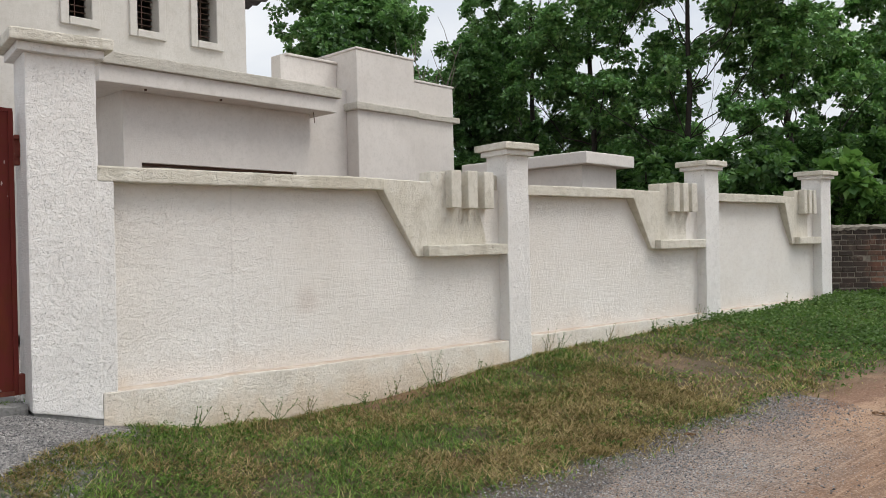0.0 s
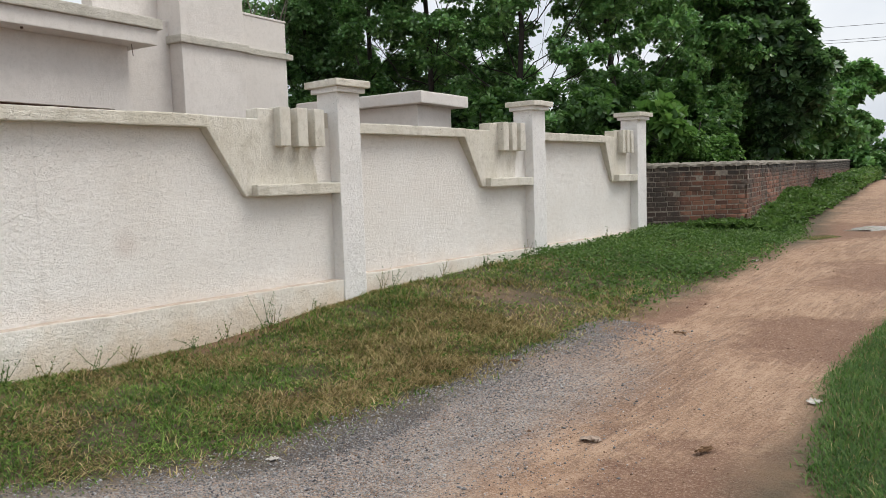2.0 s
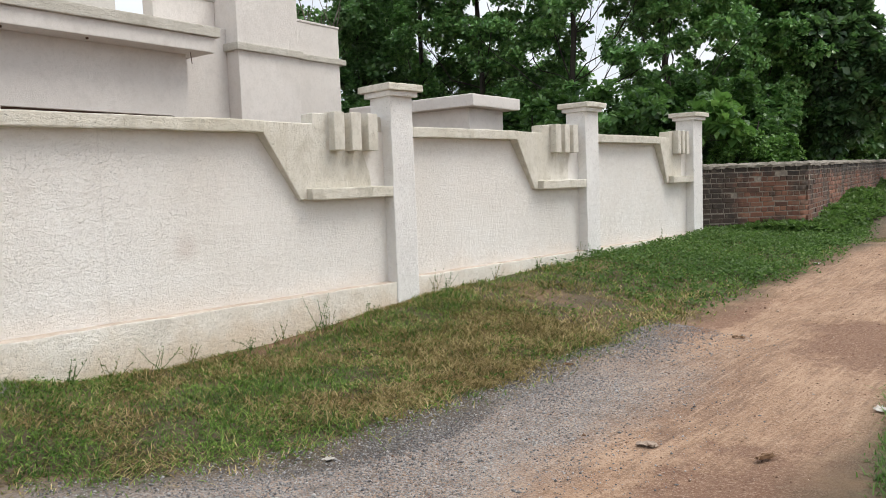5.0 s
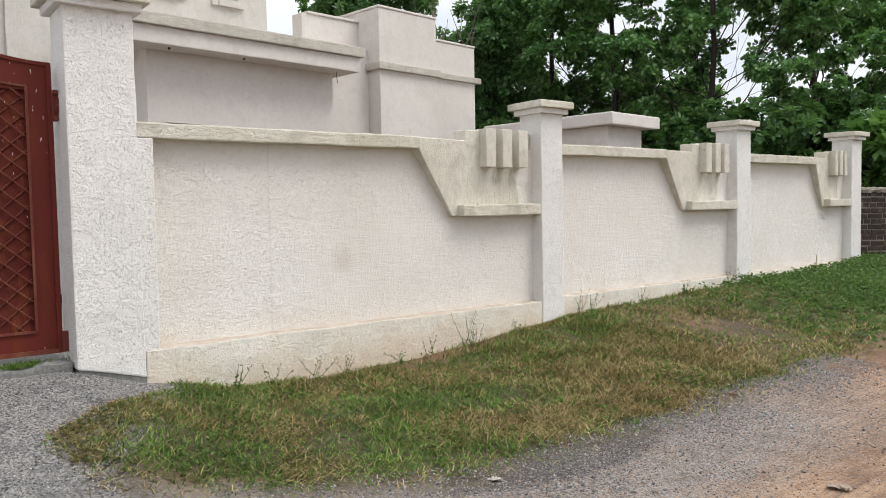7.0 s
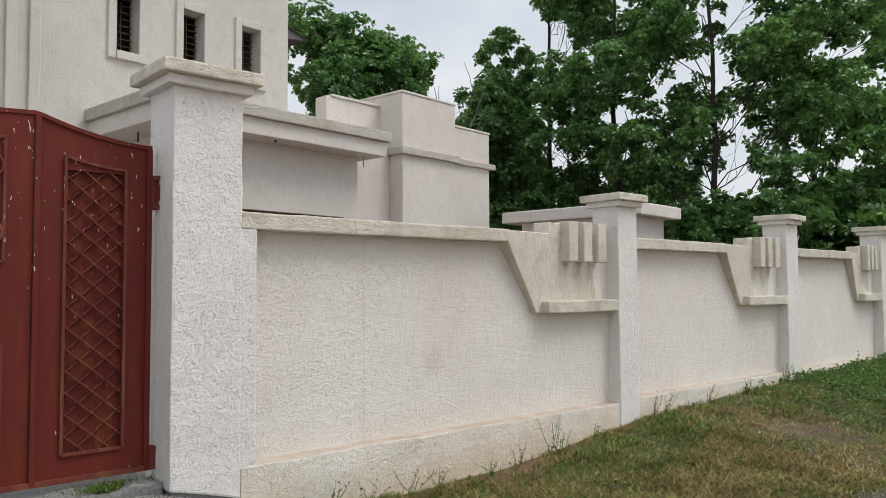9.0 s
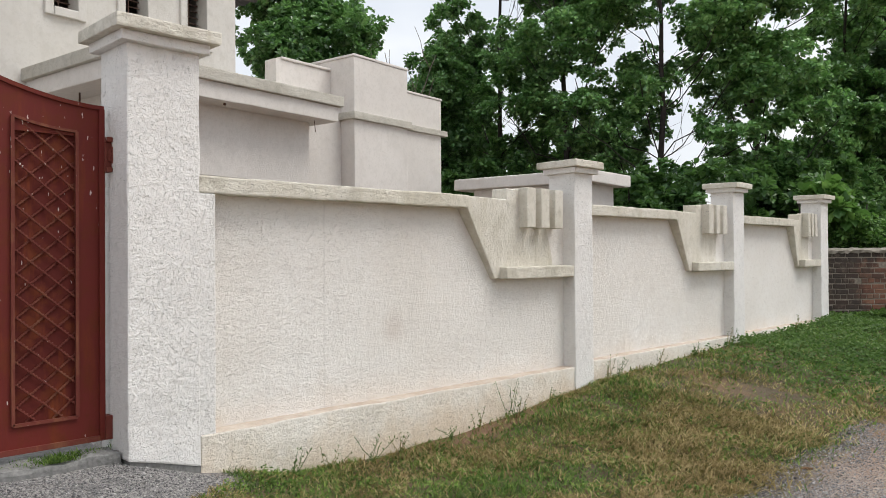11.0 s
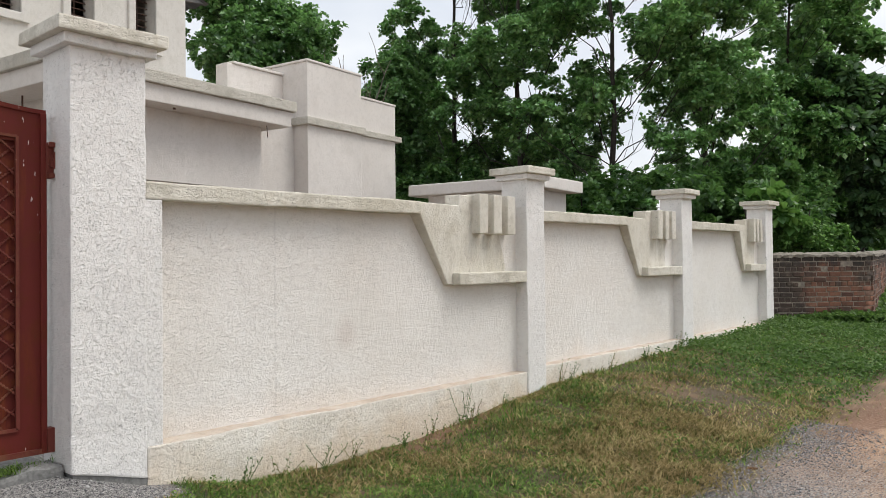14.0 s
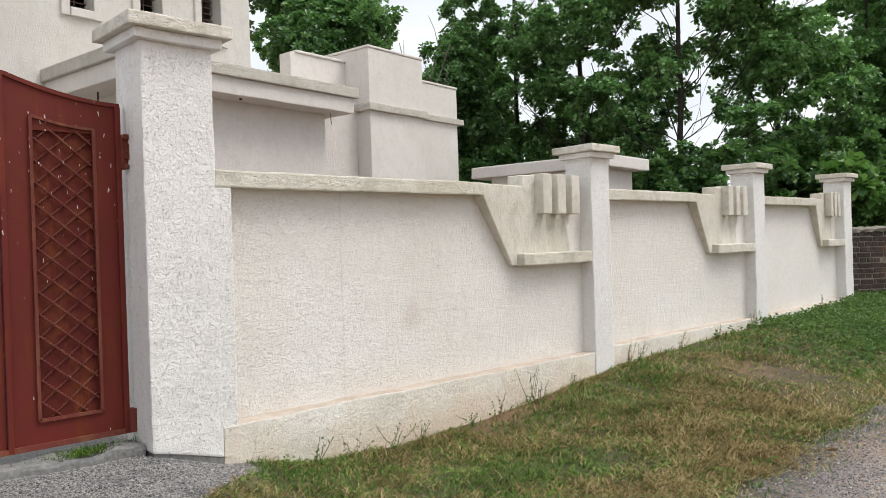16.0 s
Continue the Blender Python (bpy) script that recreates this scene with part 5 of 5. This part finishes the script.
ground_leaves("small_weeds", x, y, np.full(len(x), 0.026), np.full(len(x), 0.05), M_GRASS, "small scattered broad-leaved weeds in the grass", rng, 6)

# thin stalks against the foot of the wall
for k_, (wy, wh) in enumerate(((2.45, 0.2), (2.75, 0.16), (3.1, 0.22), (3.4, 0.2), (3.95, 0.15), (4.25, 0.2), (4.72, 0.3), (4.78, 0.22), (5.3, 0.14), (6.25, 0.26), (6.42, 0.22), (7.3, 0.2), (8.1, 0.18), (9.0, 0.24), (9.25, 0.2), (11.2, 0.22))):
    r = np.random.default_rng(300 + k_)
    w_ = thing("weed", "thin wispy weed at the foot of the white wall", "weed", "weeds along the wall")
    bx, by = -5.25 + r.uniform(0, 0.06), wy
    b0 = np.array((bx, by, float(ground_z(bx, by)) - 0.01))
    stems = [wander(b0 + (0, r.normal() * 0.03, 0), b0 + (r.uniform(-0.02, 0.1), r.normal() * 0.08, wh * r.uniform(0.6, 1.1)), 0.003, 0.0015, r, 4, 0.12) for _ in range(5)]
    v, f = tubes(stems, 4)
    finish("stalk", mesh_from("stalk", v, f), M_STRAW if k_ % 2 else M_WEED, w_)
    at = np.concatenate([np.array([p for p, _ in s_[1:]]) for s_ in stems])
    at = np.repeat(at, 2, 0)
    way = unit(r.normal(size=at.shape) + (0, 0, 0.4))
    v, f = leaves(at, way, r.uniform(0.014, 0.034, len(at)), 0.005, 0.2, r)
    finish("leaves", mesh_from("leaves", v, f), M_WEED, w_)


def stones(name, x, y, size, mat, label, rng):
    n = len(x)
    octa = np.array([(1, 0, 0), (-1, 0, 0), (0, 1, 0), (0, -1, 0), (0, 0, 0.8), (0, 0, -0.6)], float)
    tri = np.array([(0, 2, 4), (2, 1, 4), (1, 3, 4), (3, 0, 4), (2, 0, 5), (1, 2, 5), (3, 1, 5), (0, 3, 5)])
    a = rng.uniform(0, 6.28, n)
    pts = octa[None] * (size[:, None] * rng.uniform(0.6, 1.3, (n, 6)))[..., None]
    px = pts[..., 0] * np.cos(a)[:, None] - pts[..., 1] * np.sin(a)[:, None]
    py = pts[..., 0] * np.sin(a)[:, None] + pts[..., 1] * np.cos(a)[:, None]
    v = np.stack([px + x[:, None], py + y[:, None], pts[..., 2] + (ground_z(x, y) + size * 0.2)[:, None]], -1).reshape(-1, 3)
    f = (np.arange(n)[:, None, None] * 6 + tri).reshape(-1, 3)
    tagged(finish(name, mesh_from(name, v, f), mat), label, "gravel", kind="stuff")


n_ = 56000
y = rng.uniform(1.6, 7.4, n_)
x = verge_edge(y) - 0.15 + np.abs(rng.normal(size=n_)) * np.interp(y, [1.6, 4, 7.4], [1.1, 0.75, 0.4])
keep = (rng.uniform(size=n_) < 0.35 + 0.65 * field(x, y, 4.0, 41)) & (x < -1.2)
x, y = x[keep], y[keep]
stones("chippings", x, y, rng.gamma(2.0, 0.0014, len(x)) + 0.0016, M_STONE, "loose grey stone chippings along the road edge", rng)
n_ = 34000
x = rng.uniform(-5.36, -3.4, n_)
y = rng.uniform(-0.3, 2.1, n_)
keep = (y + 0.6 * (x + 5.2) < 2.05) & ((x > -5.36) | (y > 1.38)) & ((x > -5.27) | (y < 1.34)) & (rng.uniform(size=n_) < 0.3 + 0.7 * field(x, y, 3.0, 43))
x, y = x[keep], y[keep]
stones("gate_gravel", x, y, rng.gamma(2.0, 0.0014, len(x)) + 0.0018, M_STONE, "loose grey gravel on the ramp before the gate", rng)
n_ = 9000
y = rng.uniform(3, 22, n_)
x = rng.uniform(-2.9, -0.7, n_) - 0.167 * np.maximum(y - 14, 0)
stones("road_grit", x, y, rng.gamma(1.6, 0.0017, n_) + 0.001, M_GRIT, "loose reddish grit and crumbs on the dirt road", rng)


def litter(name, x, y, size, mat, label, category, seed, turn=0.0, long=1.0):
    """A small crumpled scrap lying on the ground."""
    r = random.Random(seed)
    bm = bmesh.new()
    bmesh.ops.create_grid(bm, x_segments=5, y_segments=5, size=size)
    for v in bm.verts:
        v.co.y *= long
        v.co += Vector((r.uniform(-0.2, 0.2), r.uniform(-0.2, 0.2), r.uniform(0.05, 0.55))) * size
    bmesh.ops.solidify(bm, geom=bm.faces[:], thickness=0.002)
    ob = part(name, bm, mat)
    ob.matrix_world = pose(x, y, float(ground_z(x, y)) + 0.004, 0, 0, turn)
    return tagged(ob, label, category)


litter("litter", -3.88, 3.3, 0.035, M_PAPER, "crumpled pale foil scrap in the grass", "litter", 1)
litter("litter", -3.25, 4.16, 0.022, M_PAPER, "small white scrap beside the chippings", "litter", 2)
litter("litter", -2.93, 3.0, 0.028, M_PAPER, "torn white scrap at the edge of the gravel", "litter", 3)
litter("litter", -3.04, 5.57, 0.04, M_DRYLEAF, "flat pale husk at the edge of the gravel", "litter", 4, 30, 0.4)
litter("litter", -3.0, 11.4, 0.05, M_PAPER, "small pale scrap on the green verge", "litter", 5)
litter("fallen_leaf", -1.0, 4.45, 0.06, M_DRYLEAF, "curled brown leaf on the dirt road", "leaf", 6, 70, 0.35)
litter("litter", -0.72, 5.6, 0.04, M_PAPER, "pale scrap in the grass of the far side", "litter", 7)
litter("fallen_leaf", -2.3, 7.2, 0.05, M_DRYLEAF, "curled brown leaf on the dirt road", "leaf", 8, 20, 0.35)
litter("stone", -1.62, 4.3, 0.055, M_PALE_STONE, "flat pale stone set in the dirt road", "stone", 9, 10, 0.5)


# ---- puddles, far end of the road ----
def puddle(x, y, rx, ry, col, label):
    m, n, l, b = material("tinted_puddle_water", 0.12)
    # col: olive mud for one puddle, a painted sky reflection for the other
    b.inputs["Base Color"].default_value = (*col, 1)
    b.inputs["Specular IOR Level"].default_value = 0.6
    w_ = noise_tex(n, l, world_place(n), 6.0, 2.0)
    bump(n, l, b, w_, 0.02, 0.6)
    bm = bmesh.new()
    vs = []
    for i in range(40):
        a = 2 * math.pi * i / 40
        k = 1 + 0.22 * math.sin(3 * a + x) + 0.12 * math.sin(7 * a + y)
        vs.append(bm.verts.new((x + rx * k * math.cos(a), y + ry * k * math.sin(a), 0)))
    bm.faces.new(vs)
    ob = part("puddle", bm, m)
    ob.location.z = float(ground_z(x, y)) + 0.02
    return tagged(ob, label, "puddle", kind="structure")


puddle(-3.2, 15.4, 0.5, 1.0, (0.12, 0.10, 0.03), "shallow olive puddle in a road rut")
# the pale base colour stands for bright sky mirrored in the water
puddle(-2.5, 17.5, 0.7, 1.3, (0.45, 0.43, 0.40), "shallow puddle with a pale sky reflection painted into its colour")

far = thing("far_building", "low whitewashed building with a brown sheet roof", "building")
bm = bmesh.new()
box(bm, -24, -12.5, 92, 97, 0.5, 2.5)
part("wall", bm, M_FAR_WALL, far)
bm = bmesh.new()
prism(bm, [(91.3, 2.45), (94.5, 3.4), (97.7, 2.45)], -24.6, -12.0)
bmesh.ops.recalc_face_normals(bm, faces=bm.faces)
part("roof", bm, M_FAR_ROOF, far)
for dx in (-15.4, -13.2):
    bm = bmesh.new()
    box(bm, dx, dx + 1.0, 91.95, 92.01, 0.9, 2.2)
    part("door", bm, M_YELLOW, far)
for k_, z in enumerate((9.3, 8.6, 8.45)):
    pts = [(np.array((-14 + 34 * i / 20, 46 + 4 * i / 20, z - 0.6 * (1 - (i / 10 - 1) ** 2))), 0.012) for i in range(21)]
    v, f = tubes([pts], 5)
    tagged(finish("overhead_cable", mesh_from("overhead_cable", v, f), M_CABLE), "thin black overhead cable across the far sky", "cable", "overhead cables")
for px, py in ((-14.0, 46.0), (20.0, 50.0)):
    pole = thing("utility_pole", "grey concrete utility pole holding overhead cables", "pole", "utility poles")
    gz = float(ground_z(px, py))
    v, f = tubes([[(np.array((px, py, gz - 0.3)), 0.14), (np.array((px, py, 5.0)), 0.115), (np.array((px, py, 9.6)), 0.09)]], 10)
    finish("shaft", mesh_from("shaft", v, f), M_CONCRETE, pole, smooth=True)
    for z in (9.3, 8.525):
        bm = bmesh.new()
        box(bm, px - 0.05, px + 0.05, py - 0.5, py + 0.5, z - 0.1, z + 0.08)
        soften(bm, 0.01, 1)
        part("crossarm", bm, M_IRON, pole)
tree("tree", (-22, 70), 10, clumps(61, 12, 1.5, 9, 4.5, 3.0), 1500, 0.6, M_LEAF, 61, "far green tree beyond the end of the road")
tree("tree", (-30, 52), 6.5, clumps(62, 12, 1.2, 5, 5, 2.4), 1700, 0.5, M_LEAF_DARK, 62, "far green tree beyond the wall")
tree("tree", (-24, 32), 7, clumps(63, 13, 1.2, 5.5, 4, 2.0), 2200, 0.38, M_LEAF_DARK, 63, "far green tree beyond the wall")
